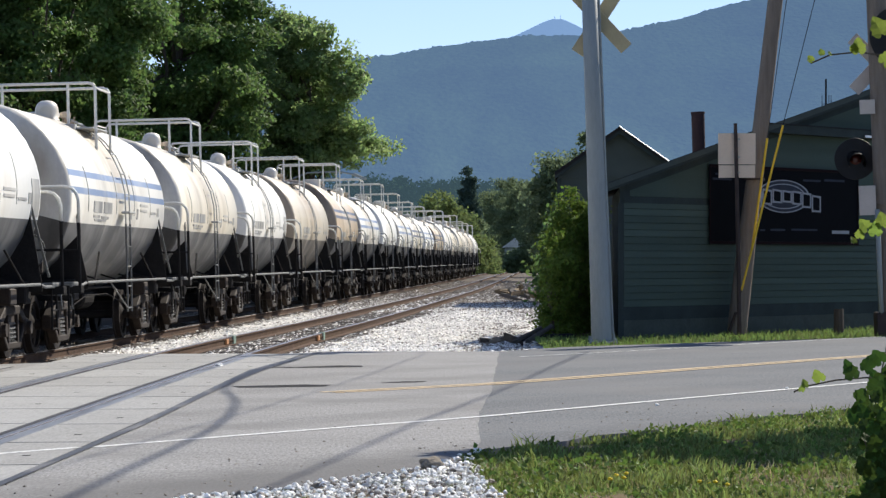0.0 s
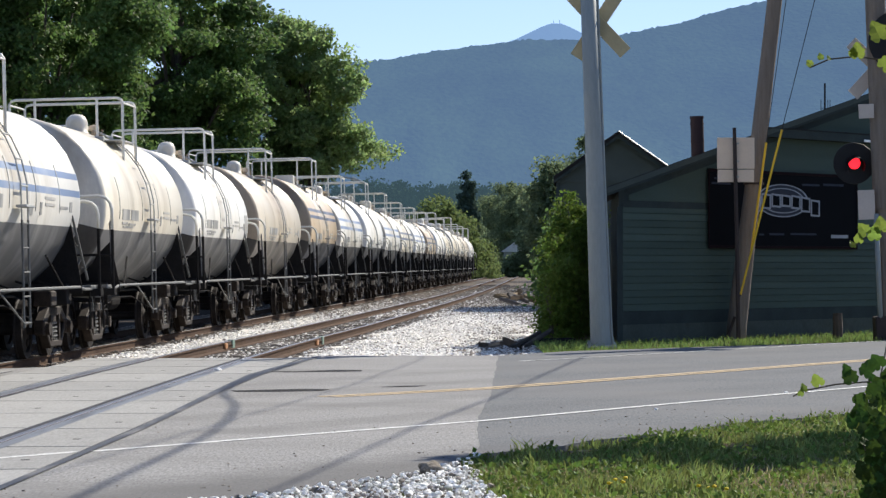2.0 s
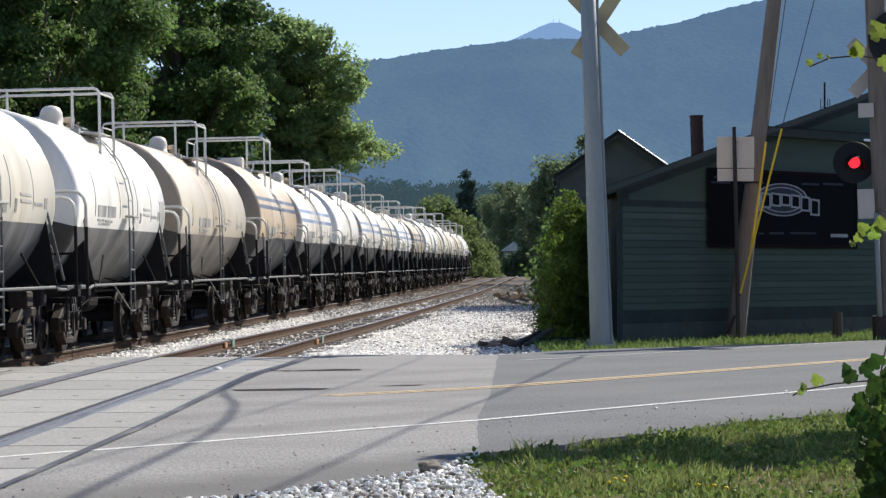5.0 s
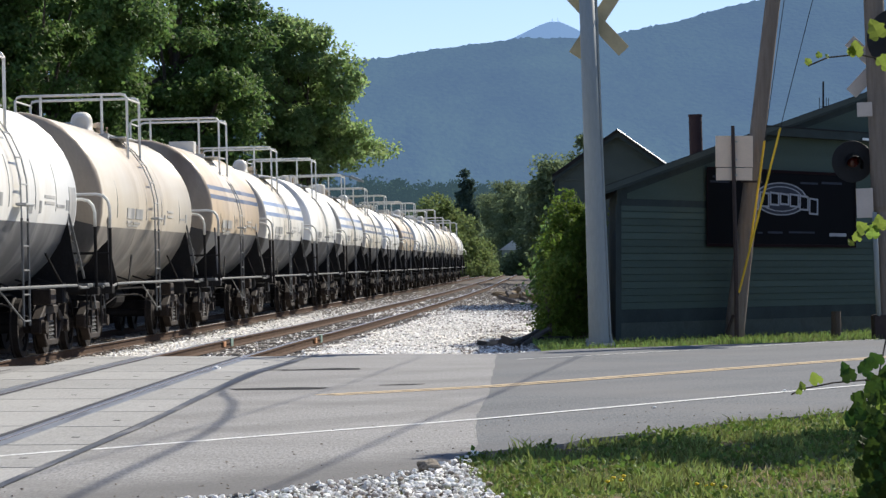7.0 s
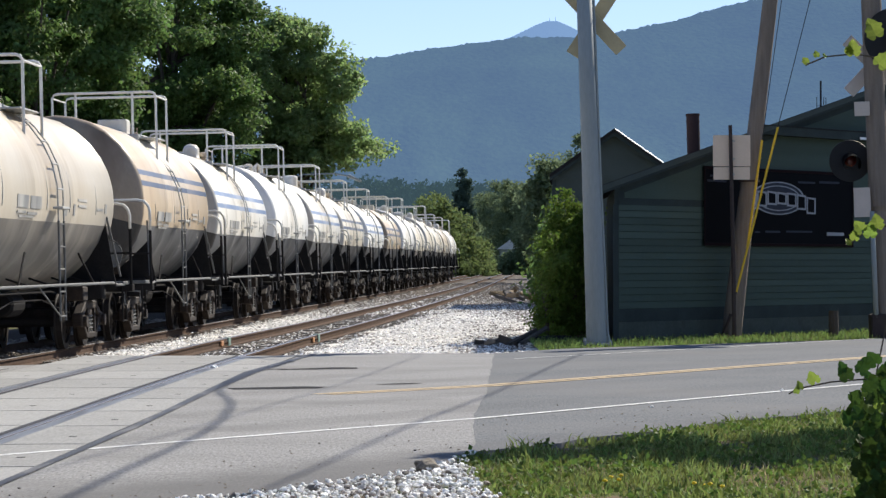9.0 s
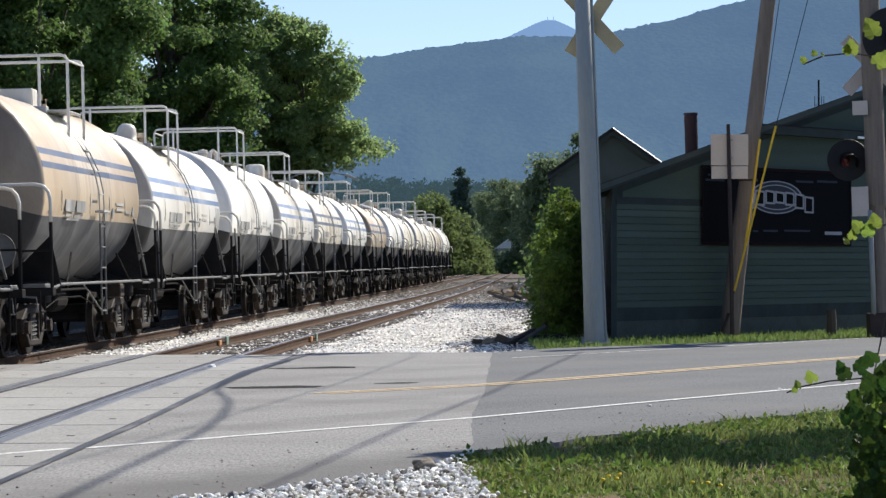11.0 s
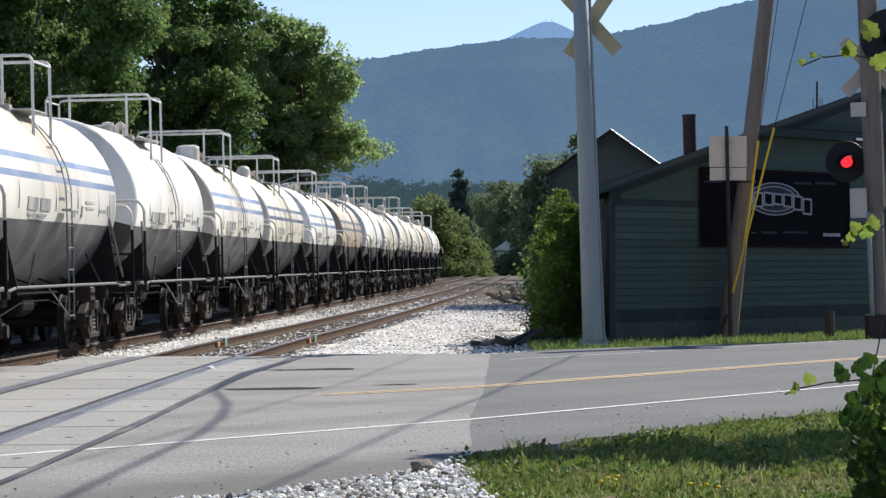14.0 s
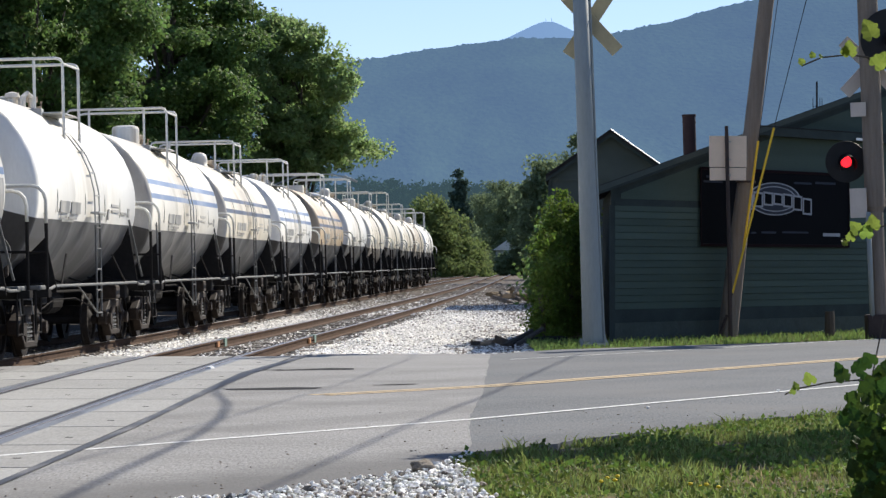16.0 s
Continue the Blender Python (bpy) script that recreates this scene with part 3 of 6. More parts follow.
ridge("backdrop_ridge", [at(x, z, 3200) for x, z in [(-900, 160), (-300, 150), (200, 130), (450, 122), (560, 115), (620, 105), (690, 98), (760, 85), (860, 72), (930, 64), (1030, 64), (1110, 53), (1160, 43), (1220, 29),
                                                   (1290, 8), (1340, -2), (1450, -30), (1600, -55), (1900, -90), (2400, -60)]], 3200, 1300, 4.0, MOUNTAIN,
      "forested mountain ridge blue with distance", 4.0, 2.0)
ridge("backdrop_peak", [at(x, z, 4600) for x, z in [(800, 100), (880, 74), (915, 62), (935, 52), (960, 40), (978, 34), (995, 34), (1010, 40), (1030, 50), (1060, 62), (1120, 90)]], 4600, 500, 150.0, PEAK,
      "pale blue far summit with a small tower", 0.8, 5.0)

summit = thing("summit_mast", pose(*[at(988, 36, 4600)[0], 4600, at(988, 36, 4600)[1]]), "pair of tiny masts on the far summit", "mast")
# the masts take on the summit's painted haze
for dx, h in ((-6.0, 7.5), (4.0, 8.5)):
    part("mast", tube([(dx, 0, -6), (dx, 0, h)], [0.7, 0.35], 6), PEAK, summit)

# ---- building beside the road ----
WALL0 = Vector((3.40, 51.6, 0))


def on_wall(s, z, out=0.0):
    """A place on the street wall: s metres along it, z up, out towards the street."""
    n = Vector((ROAD.y, -ROAD.x, 0)) / ROAD.length
    return WALL0 + ROAD.normalized() * s + n * out + Vector((0, 0, z))


WALL_M = Matrix.Translation(WALL0) @ Matrix.Rotation(math.atan2(ROAD.y, ROAD.x), 4, "Z")
SKEW = Vector((0.046, 1.0, 0))


def lot(s, d, z):
    """A place in the skewed plan of the building: s along the street wall, d back along the tracks."""
    return WALL0 + Vector((0.643, 0.766, 0)) * (0.82 * s) + SKEW * d + Vector((0, 0, z))


def lot_box(bm, s0, s1, d0, d1, z0, z1, rise=0.0):
    """A block in the skewed plan; its top and bottom may rise along the street."""
    vs = [bm.verts.new(lot(s, d, z + rise * (s - s0))) for z in (z0, z1) for s, d in ((s0, d0), (s1, d0), (s1, d1), (s0, d1))]
    for f in ((0, 3, 2, 1), (4, 5, 6, 7), (0, 1, 5, 4), (1, 2, 6, 5), (2, 3, 7, 6), (3, 0, 4, 7)):
        bm.faces.new([vs[i] for i in f])
    return bm


def garage():
    g = tagged(new("roadside_building"), "dark green wooden building with a low gable roof beside the road", "building")
    rise, s1 = 0.193, 14.8
    eave = 2.90
    bm = bmesh.new()
    outline = [(0, 0.0), (s1, 0.0), (s1, eave + rise * s1), (0, eave)]
    for d in (0.0, 9.0):
        bm.faces.new([bm.verts.new(lot(s, d, z)) for s, z in outline])
    bm.verts.ensure_lookup_table()
    v = bm.verts
    for i in range(4):
        j = (i + 1) % 4
        bm.faces.new((v[i], v[j], v[4 + j], v[4 + i]))
    part("wall", bm, M["building_trim"], g)
    part("foundation", lot_box(bmesh.new(), -0.03, s1, -0.05, 0.0, -0.2, 0.33), M["concrete_base"], g)
    part("skirt_board", lot_box(bmesh.new(), -0.02, s1, -0.04, 0.0, 0.332, 0.585), M["building_trim"], g)
    part("corner_board", lot_box(bmesh.new(), -0.06, 0.16, -0.07, 0.03, 0.0, 2.6), M["building_trim"], g, "dark corner board")
    z, k = 0.59, 0
    while z < 2.55:
        bm = bmesh.new()
        prof = [(-0.026, z + 0.126), (-0.046, z), (0.0, z), (0.0, z + 0.126)]
        ends = []
        for s in (0.165, 14.7):
            ends.append([bm.verts.new(lot(s, d, zz)) for d, zz in prof])
        for i in range(4):
            j = (i + 1) % 4
            bm.faces.new((ends[0][i], ends[0][j], ends[1][j], ends[1][i]))
        bm.faces.new(ends[0])
        bm.faces.new(ends[1][::-1])
        part("clapboard", bm, M["building"], g)
        z += 0.136
    part("frieze_board", lot_box(bmesh.new(), 0.165, s1, -0.03, 0.0, 2.585, 2.72), M["building_trim"], g)
    bm = bmesh.new()
    outline = [(0.4, 2.73), (14.7, 2.73), (14.7, 2.76 + rise * 14.7), (0.4, 2.76 + rise * 0.4)]
    rings = [[bm.verts.new(lot(s, d, zz)) for s, zz in outline] for d in (-0.018, 0.0)]
    bm.faces.new(rings[0])
    for i in range(4):
        j = (i + 1) % 4
        bm.faces.new((rings[0][i], rings[0][j], rings[1][j], rings[1][i]))
    part("gable_panel", bm, M["building"], g)
    part("roof", lot_box(bmesh.new(), -0.75, s1 + 0.3, -0.35, 9.3, eave + 0.06 - 0.16, eave + 0.17 - 0.16, rise), M["roof"], g, "dark low-pitched shingle roof")
    part("rake_board", lot_box(bmesh.new(), -0.75, s1 + 0.3, -0.40, -0.352, eave - 0.16, eave - 0.03, rise), M["building_trim"], g)
    part("rake_trim", lot_box(bmesh.new(), -0.75, s1 + 0.3, -0.43, -0.402, eave + 0.05 - 0.16, eave + 0.155 - 0.16, rise), M["shed"], g)
    part("cornice", lot_box(bmesh.new(), 6.2, s1 + 0.2, -0.42, -0.02, 4.12, 4.30), M["building_trim"], g)
    part("cornice_flashing", lot_box(bmesh.new(), 6.2, s1 + 0.2, -0.45, -0.02, 4.304, 4.32), M["roof"], g)
    part("wall_light", lot_box(bmesh.new(), 10.9, 11.45, -0.5, -0.42, 4.14, 4.19), M["flashing"], g, "short bright strip of metal under the cornice")
    return g


garage()


def billboard():
    b = tagged(new("wall_sign"), "large black wall sign with an oval badge, on the green building", "sign")
    part("panel", lot_box(bmesh.new(), 3.75, 10.6, -0.13, -0.045, 1.88, 3.36), M["billboard"], b)
    for s0, s1, z0, z1 in ((3.70, 10.65, 1.82, 1.878), (3.70, 10.65, 3.362, 3.42), (3.70, 3.748, 1.88, 3.36), (10.602, 10.65, 1.88, 3.36)):
        part("border", lot_box(bmesh.new(), s0, s1, -0.15, -0.045, z0, z1), M["sign_red"], b, "thin dark red border")

    def face(name, pts, out, mat, label=""):
        bm = bmesh.new()
        bm.faces.new([bm.verts.new(lot(s, -0.13 - out, z)) for s, z in pts])
        r = bmesh.ops.extrude_face_region(bm, geom=bm.faces[:])
        for v in [e for e in r["geom"] if isinstance(e, bmesh.types.BMVert)]:
            v.co += SKEW * 0.004
        return part(name, bm, mat, b, label)

    def oval(rs, rz, n=40):
        return [(7.02 + rs * math.cos(2 * math.pi * k / n), 2.82 + rz * math.sin(2 * math.pi * k / n)) for k in range(n)]

    face("badge_rim", oval(1.22, 0.345), 0.006, M["sign_grey"], "pale oval rim")
    face("badge_ring", oval(1.15, 0.322), 0.010, M["sign_blue"])
    face("badge_rim", oval(1.03, 0.265), 0.014, M["sign_grey"])
    face("badge_field", oval(0.97, 0.245), 0.018, M["sign_blue"])
    # a banner of plain block shapes across the badge
    for i in range(7):
        s = 5.80 + i * 0.46
        z = 2.86 - 0.011 * (i - 3) ** 2 - 0.012 * i
        h = 0.115 + 0.017 * abs(i - 3)
        w = 0.20
        for grow, out, mat in ((0.02, 0.022, M["sign_grey"]), (-0.045, 0.027, M["billboard"])):
            face("badge_block", [(s - w - grow, z - h - grow * 0.6), (s + w + grow, z - h - grow * 0.6 - 0.01), (s + w + grow, z + h + grow * 0.6 - 0.02), (s - w - grow, z + h + grow * 0.6)], out + 0.0005 * i, mat)
    for s, z, w, h in ((4.3, 3.23, 0.35, 0.022), (4.25, 3.13, 0.42, 0.022), (8.35, 3.17, 0.42, 0.022), (9.45, 3.19, 0.5, 0.024), (6.05, 2.11, 0.12, 0.018), (6.75, 2.12, 0.34, 0.022), (8.0, 2.13, 0.62, 0.020), (9.75, 2.09, 0.42, 0.035)):
        face("print_bar", [(s - w, z - h), (s + w, z - h), (s + w, z + h), (s - w, z + h)], 0.006, M["sign_grey"] if w == 0.42 and z < 2.2 else M["sign_blue"])
    return b


billboard()


def rear_building():
    r = tagged(new("gabled_shed"), "dark green gabled wooden shed behind the roadside building", "building")
    cx, y0 = 6.42, 97.5
    hw, eave, apex = 2.24, 4.60, 6.17
    bm = bmesh.new()
    prof = [(-hw, -0.2), (hw, -0.2), (hw, eave), (0, apex), (-hw, eave)]
    rings = [[bm.verts.new((cx + x + 0.046 * d, y0 + d, z)) for x, z in prof] for d in (0, 9)]
    bm.faces.new(rings[0])
    bm.faces.new(rings[1][::-1])
    for i in range(5):
        j = (i + 1) % 5
        bm.faces.new((rings[0][i], rings[0][j], rings[1][j], rings[1][i]))
    part("wall", bm, M["shed"], r)
    for sgn in (-1, 1):
        # sun glint on the right slope painted as white metal; left edge stays dark
        for name, lift, thick, d0, d1, mat, lab in (("roof", 0.02, 0.10, -0.3, 9.3, M["roof"], ""), ("rake_board", -0.10, 0.118, -0.34, -0.302, M["building_trim"], ""),
                                                   ("rake_flashing", 0.122, 0.045, -0.42, 9.3, M["flashing"] if sgn > 0 else M["roof"], "metal roof edge with its sun glint painted white" if sgn > 0 else "")):
            bm = bmesh.new()
            rings = []
            for d in (d0, d1):
                rings.append([bm.verts.new((cx + sgn * x + 0.046 * d, y0 + d, z)) for x, z in ((0, apex + lift), (hw + 0.12, eave - 0.085 + lift), (hw + 0.12, eave - 0.085 + lift + thick), (0, apex + lift + thick))])
            for i in range(4):
                j = (i + 1) % 4
                bm.faces.new((rings[0][i], rings[0][j], rings[1][j], rings[1][i]))
            bm.faces.new(rings[0])
            bm.faces.new(rings[1])
            part(name, bm, mat, r, lab)
    # slanting metal drip edge on the sunny slope
    bm = bmesh.new()
    ends = [[bm.verts.new((cx + x + 0.046 * d, y0 + d, z + lift)) for d, lift in ((-0.47, 0.14), (-0.43, 0.172), (-0.43, 0.14))] for x, z in ((0.0, apex), (hw + 0.12, eave - 0.085))]
    for i in range(3):
        j = (i + 1) % 3
        bm.faces.new((ends[0][i], ends[0][j], ends[1][j], ends[1][i]))
    bm.faces.new(ends[0])
    bm.faces.new(ends[1])
    part("drip_edge", bm, M["flashing"], r, "bright metal drip edge")
    part("trim_board", box(cx - 2.2, cx + 2.2, y0 - 0.05, y0 - 0.002, 4.47, 4.56), M["shed"], r)
    part("corner_board", box(cx - hw - 0.03, cx - hw + 0.12, y0 - 0.04, y0 + 0.05, -0.2, 4.46), M["building_trim"], r)
    return r


rear_building()

stack = thing("chimney_stack", pose(6.80, 70.0, -0.06, 0, -1.6, 0), "rusty brown metal chimney behind the green roof", "chimney")
part("flue", revolve([(0.172, 2.0), (0.172, 5.36), (0.185, 5.37), (0.185, 5.42), (0.15, 5.42), (0.15, 5.0)], 20), M["chimney"], stack, smooth=False)
for z in (4.2, 4.75, 5.2):
    part("band", revolve([(0.172, z), (0.18, z), (0.18, z + 0.03), (0.172, z + 0.03)], 20), M["chimney"], stack)

mast = thing("roof_antenna", pose(8.85, 62.0, 0), "thin dark antenna mast above the roof", "antenna")
part("mast", tube([(0, 0, 3.0), (0, 0, 5.68)], 0.022), M["black_metal"], mast)
for dx in (-0.09, 0.07, 0.12):
    part("element", tube([(dx, 0, 4.9), (dx, 0, 5.3)], 0.008, 5), M["black_metal"], mast)
    part("arm", tube([(0, 0, 5.1), (dx, 0, 5.1)], 0.006, 5), M["black_metal"], mast)

# ---- masts, signs and poles ----


def crossbuck(parent, cx, cy, cz, reach, width, mat, tilts=(45, -45)):
    for k, a in enumerate(tilts):
        bm = box(-reach, reach, -0.012, 0.012, -width / 2, width / 2, 0.006)
        bm.transform(pose(cx, cy + 0.03 * k, cz, 0, a, 0))
        part("blade", bm, mat, parent, "weathered crossbuck blade seen from behind")


def left_mast():
    m = thing("signal_mast", pose(2.89, 48.8, 0, 0, -2.0, 0), "thick silver-painted crossing mast with a crossbuck", "signal mast")
    part("tube", revolve([(0.188, -0.3), (0.188, 0.1), (0.18, 1.0), (0.156, 3.9), (0.146, 7.2)], 32), M["silver"], m, smooth=True)
    part("base_plate", box(-0.26, 0.26, -0.26, 0.26, -0.2, 0.03, 0.02), M["concrete"], m)
    for x in (-0.21, 0.21):
        for y in (-0.21, 0.21):
            part("bolt", revolve([(0.03, 0.03), (0.03, 0.07), (0.018, 0.07), (0.018, 0.12)], 8), M["silver"], m).location = (x, y, 0)
    part("conduit", tube([(0.23, -0.03, -0.1), (0.225, -0.03, 0.08), (0.205, -0.03, 0.2), (0.175, -0.03, 3.0), (0.158, -0.03, 6.8)], 0.022, 8), M["silver"], m, "thin grey conduit")
    part("conduit_foot", revolve([(0.05, -0.1), (0.05, 0.04), (0.03, 0.07)], 10), M["silver"], m).location = (0.23, -0.03, 0)
    crossbuck(m, 0.17, 0.20, 5.89, 0.73, 0.255, M["crossbuck"], (49, -55))
    part("bracket", box(-0.11, 0.2, 0.10, 0.19, 5.84, 5.96, 0.01), M["silver"], m)
    return m


left_mast()


def pole_tube(pts, rs, mat, parent, name="shaft"):
    return part(name, tube(pts, rs, 20), mat, parent, smooth=True)


lean = thing("utility_pole", pose(5.93, 54.0, 0), "weathered grey wooden utility pole leaning over", "utility pole")
pole_tube([(-0.04, 0, -0.3), (0.01, 0, 0.3), (0.165, 0, 1.7), (0.40, 0, 3.6), (0.78, 0, 6.9), (1.02, 0, 9.0)], [0.205, 0.20, 0.185, 0.165, 0.15, 0.14], M["wood_pole"], lean)
part("crossarm", box(0.2, 1.9, -0.2, -0.09, 8.35, 8.47, 0.01), M["wood_pole"], lean)
part("pole_strap", revolve([(0.2, 3.1), (0.206, 3.1), (0.206, 3.14), (0.2, 3.14)], 20), M["post_metal"], lean).location = (0.34, 0, 0)
part("wood_brace", tube([(-0.22, -0.22, 0.0), (-0.06, -0.24, 0.45)], 0.03, 6), M["post_metal"], lean)


def flat_at(px, py, y):
    x, z = at(px, py, y)
    return Vector((x, y, z))


def guy(label, low, mid, high):
    g = tagged(new("guy_wire"), label, "guy wire")
    part("strand", tube([low, mid, high], 0.008, 6), M["wire"], g)
    d = (mid - low)
    part("guard", tube([low + d * 0.02, low + d * 0.5, mid], [0.022, 0.023, 0.024], 8), M["yellow_guard"], g, "yellow plastic guy guard")
    return g


guy("steel guy wire with a long yellow guard", flat_at(1311, 520, 53.3), flat_at(1386, 222, 53.3), flat_at(1465, -90, 53.3))
guy("steel guy wire with a shorter yellow guard beside the pole", flat_at(1331, 440, 53.5), flat_at(1358, 245, 53.5), flat_at(1405, -90, 53.5))

sp = thing("sign_post", pose(5.76, 52.3, 0), "dark steel post carrying two plain sign backs", "sign")
part("post", tube([(0.02, 0, -0.3), (0.0, 0, 1.5), (-0.06, 0, 4.16)], [0.045, 0.042, 0.036], 8), M["post_metal"], sp)
part("sign_plate", box(-0.37, 0.36, -0.005, 0.012, 3.36, 3.97, 0.004), M["sign_back"], sp, "bare rectangular aluminium sign back").location = (-0.02, 0.06, 0)
part("sign_plate", box(-0.36, 0.35, -0.005, 0.012, 3.10, 3.345, 0.004), M["sign_back"], sp, "smaller aluminium sign back").location = (-0.02, 0.06, 0)
for z in (3.2, 3.5, 3.85):
    part("bolt", box(-0.02, 0.02, -0.06, -0.03, z - 0.012, z + 0.012), M["silver"], sp)


def signal_head(parent, cx, cy, cz, lit, disc=0.41):
    """A round black background with a hooded lamp; an added disc, lit on one face, turns in place of blinking."""
    d = part("background_disc", revolve([(disc, 0.0), (disc + 0.005, 0.012), (disc, 0.02), (0.0, 0.02)], 36, "Y"), M["black_metal"], parent, "round black background disc")
    d.location = (cx, cy, cz)
    bm = bmesh.new()
    rings = []
    for y, r in ((0.0, 0.165), (-0.28, 0.175)):
        rings.append([bm.verts.new((r * math.sin(radians(a)), y - (0.0 if y == 0 else 0.10 * math.cos(radians(a))), r * math.cos(radians(a)) - (0.0 if y == 0 else 0.085))) for a in range(-125, 126, 10)])
    for a, b in zip(rings[0][:-1], rings[0][1:]):
        i = rings[0].index(a)
        bm.faces.new((a, b, rings[1][i + 1], rings[1][i]))
    bmesh.ops.solidify(bm, geom=bm.faces[:], thickness=0.008)
    part("hood", bm, M["black_metal"], parent, "black lamp hood").location = (cx, cy, cz)
    part("lamp_case", revolve([(0.19, 0.03), (0.19, 0.2), (0.1, 0.26)], 24, "Y"), M["black_metal"], parent).location = (cx, cy, cz)
    part("lens_ring", revolve([(0.14, -0.03), (0.165, -0.03), (0.165, 0.0), (0.14, 0.0)], 28, "Y"), M["black_metal"], parent).location = (cx, cy, cz)
    # added disc with a glowing front and a dark back, turned for the blinking
    bm = revolve([(0.0, -0.014), (0.05, -0.012), (0.09, -0.007), (0.118, 0.0), (0.118, 0.012), (0.0, 0.014)], 24, "Y")
    for f in bm.faces:
        f.material_index = 1 if f.calc_center_median().y > 0.006 else 0
    lens = part("lamp_reflector", bm, [M["lens_red"], M["lens_dark"]], parent, "red lamp disc, lit on one face, turned to imitate blinking", smooth=True)
    lens.location = (cx, cy - 0.03, cz)
    if not lit:
        lens.rotation_euler = (0, 0, math.pi)
    return lens


M["lens_red"] = glow("lit_red_lens", (1.0, 0.016, 0.028), 1.5)
M["lens_dark"] = material("unlit_red_lens", (0.075, 0.012, 0.010), 0.2, vary=0.1, spec=0.6)
M["white_plate"] = material("dull_white_plate", (0.50, 0.435, 0.38), 0.6, vary=0.12, scale=3, fine=30)
RY = 53.0
rm = thing("crossing_signal", pose(8.75, RY, 0, 0, -2.2, 0), "grey crossing signal mast with round black lamp discs", "railway signal")
part("shaft", revolve([(0.155, 0.46), (0.15, 2.5), (0.20, 2.6), (0.20, 8.4)], 24), M["wood_pole"], rm).location = (0.07, 0, 0)
part("mast_tube", tube([(-0.10, -0.17, 0.4), (-0.11, -0.2, 2.5)], 0.05, 12), M["silver"], rm, "thin bright silver tube", smooth=True)
part("base_box", box(-0.20, 0.35, -0.22, 0.22, -0.1, 0.47, 0.02), M["post_metal"], rm)
part("plate", box(-0.46, -0.13, -0.22, -0.20, 2.39, 2.97, 0.004), M["white_plate"], rm, "dull white plate").location = (0, 0, 0)
part("plate", box(-0.38, -0.08, -0.24, -0.215, 4.38, 4.66, 0.004), M["white_plate"], rm, "small white plate")
lamp_low = signal_head(rm, -0.43, 0.26, 3.52, True)
lamp_high = signal_head(rm, 0.46, -0.30, 5.88, False, 0.60)
part("lamp_arm", tube([(-0.43, 0.36, 3.52), (0.0, 0.34, 3.5), (0.05, 0.3, 5.88), (0.44, 0.02, 5.88)], 0.035, 8), M["black_metal"], rm)
crossbuck(rm, 0.12, 0.25, 5.40, 0.74, 0.26, M["white_plate"])

stump = thing("wooden_post", pose(8.05, 54.6, 0), "short weathered wooden post in the grass", "post")
# dark bark colour stands in for the shade on the post
part("stub", tube([(0, 0, -0.2), (0.005, 0, 0.25), (0.0, 0.01, 0.50)], [0.105, 0.10, 0.095], 12), M["bark"], stump)

# ---- the tank train ----
HALF = 4.66  # half length of the model car's tank body
R, CZ = 1.55, 2.48
XO = -0.17  # the tank sits this far off the car's own middle


def flank(s, x):
    """A place as far out on the other side of the tank."""
    return XO + s * (x - XO)



def paint(name, base, stain, at=(0.5, 0.72), vary=0.09, spill=None, run=(1.0, 1.6, 0.45)):
    m = material(name, base, 0.42, vary=vary, scale=0.9, fine=22, bump=0.05, stain=stain, stain_scale=0.9, stain_at=at, stretch=run, spec=0.25, bump_distance=0.004)
    if not spill:
        return m
    # dust spilled from the manway runs down the middle of the tank in streaks
    n, l = m.node_tree.nodes, m.node_tree.links
    b = n["Principled BSDF"]
    clean = b.inputs["Base Color"].links[0].from_socket
    tc, sep, mp = n.new("ShaderNodeTexCoord"), n.new("ShaderNodeSeparateXYZ"), n.new("ShaderNodeMapping")
    l.new(tc.outputs["Object"], sep.inputs[0])
    l.new(tc.outputs["Object"], mp.inputs[0])
    mp.inputs["Scale"].default_value = (0.5, 4.5, 0.35)
    streak = n.new("ShaderNodeTexNoise")
    streak.inputs["Scale"].default_value, streak.inputs["Detail"].default_value = 1.6, 5
    l.new(mp.outputs[0], streak.inputs["Vector"])
    dist, wide, up, prod, amount, mix = (n.new("ShaderNodeMath"), n.new("ShaderNodeMapRange"), n.new("ShaderNodeMapRange"), n.new("ShaderNodeMath"), n.new("ShaderNodeMath"), n.new("ShaderNodeMixRGB"))
    dist.operation, prod.operation, amount.operation = "ABSOLUTE", "MULTIPLY", "MULTIPLY"
    l.new(sep.outputs[1], dist.inputs[0])
    for node, values in ((wide, (0.3, 3.4, 1.0, 0.0)), (up, (-0.3, 1.2, 0.25, 1.0))):
        for i, v in enumerate(values):
            node.inputs[i + 1].default_value = v
    l.new(dist.outputs[0], wide.inputs[0])
    l.new(sep.outputs[2], up.inputs[0])
    l.new(wide.outputs[0], prod.inputs[0])
    l.new(up.outputs[0], prod.inputs[1])
    sharp = n.new("ShaderNodeMapRange")
    sharp.inputs[1].default_value, sharp.inputs[2].default_value = 0.33, 0.56
    l.new(streak.outputs[0], sharp.inputs[0])
    l.new(prod.outputs[0], amount.inputs[0])
    l.new(sharp.outputs[0], amount.inputs[1])
    l.new(amount.outputs[0], mix.inputs[0])
    l.new(clean, mix.inputs[1])
    mix.inputs[2].default_value = (*spill, 1)
    l.new(mix.outputs[0], b.inputs["Base Color"])
    return m


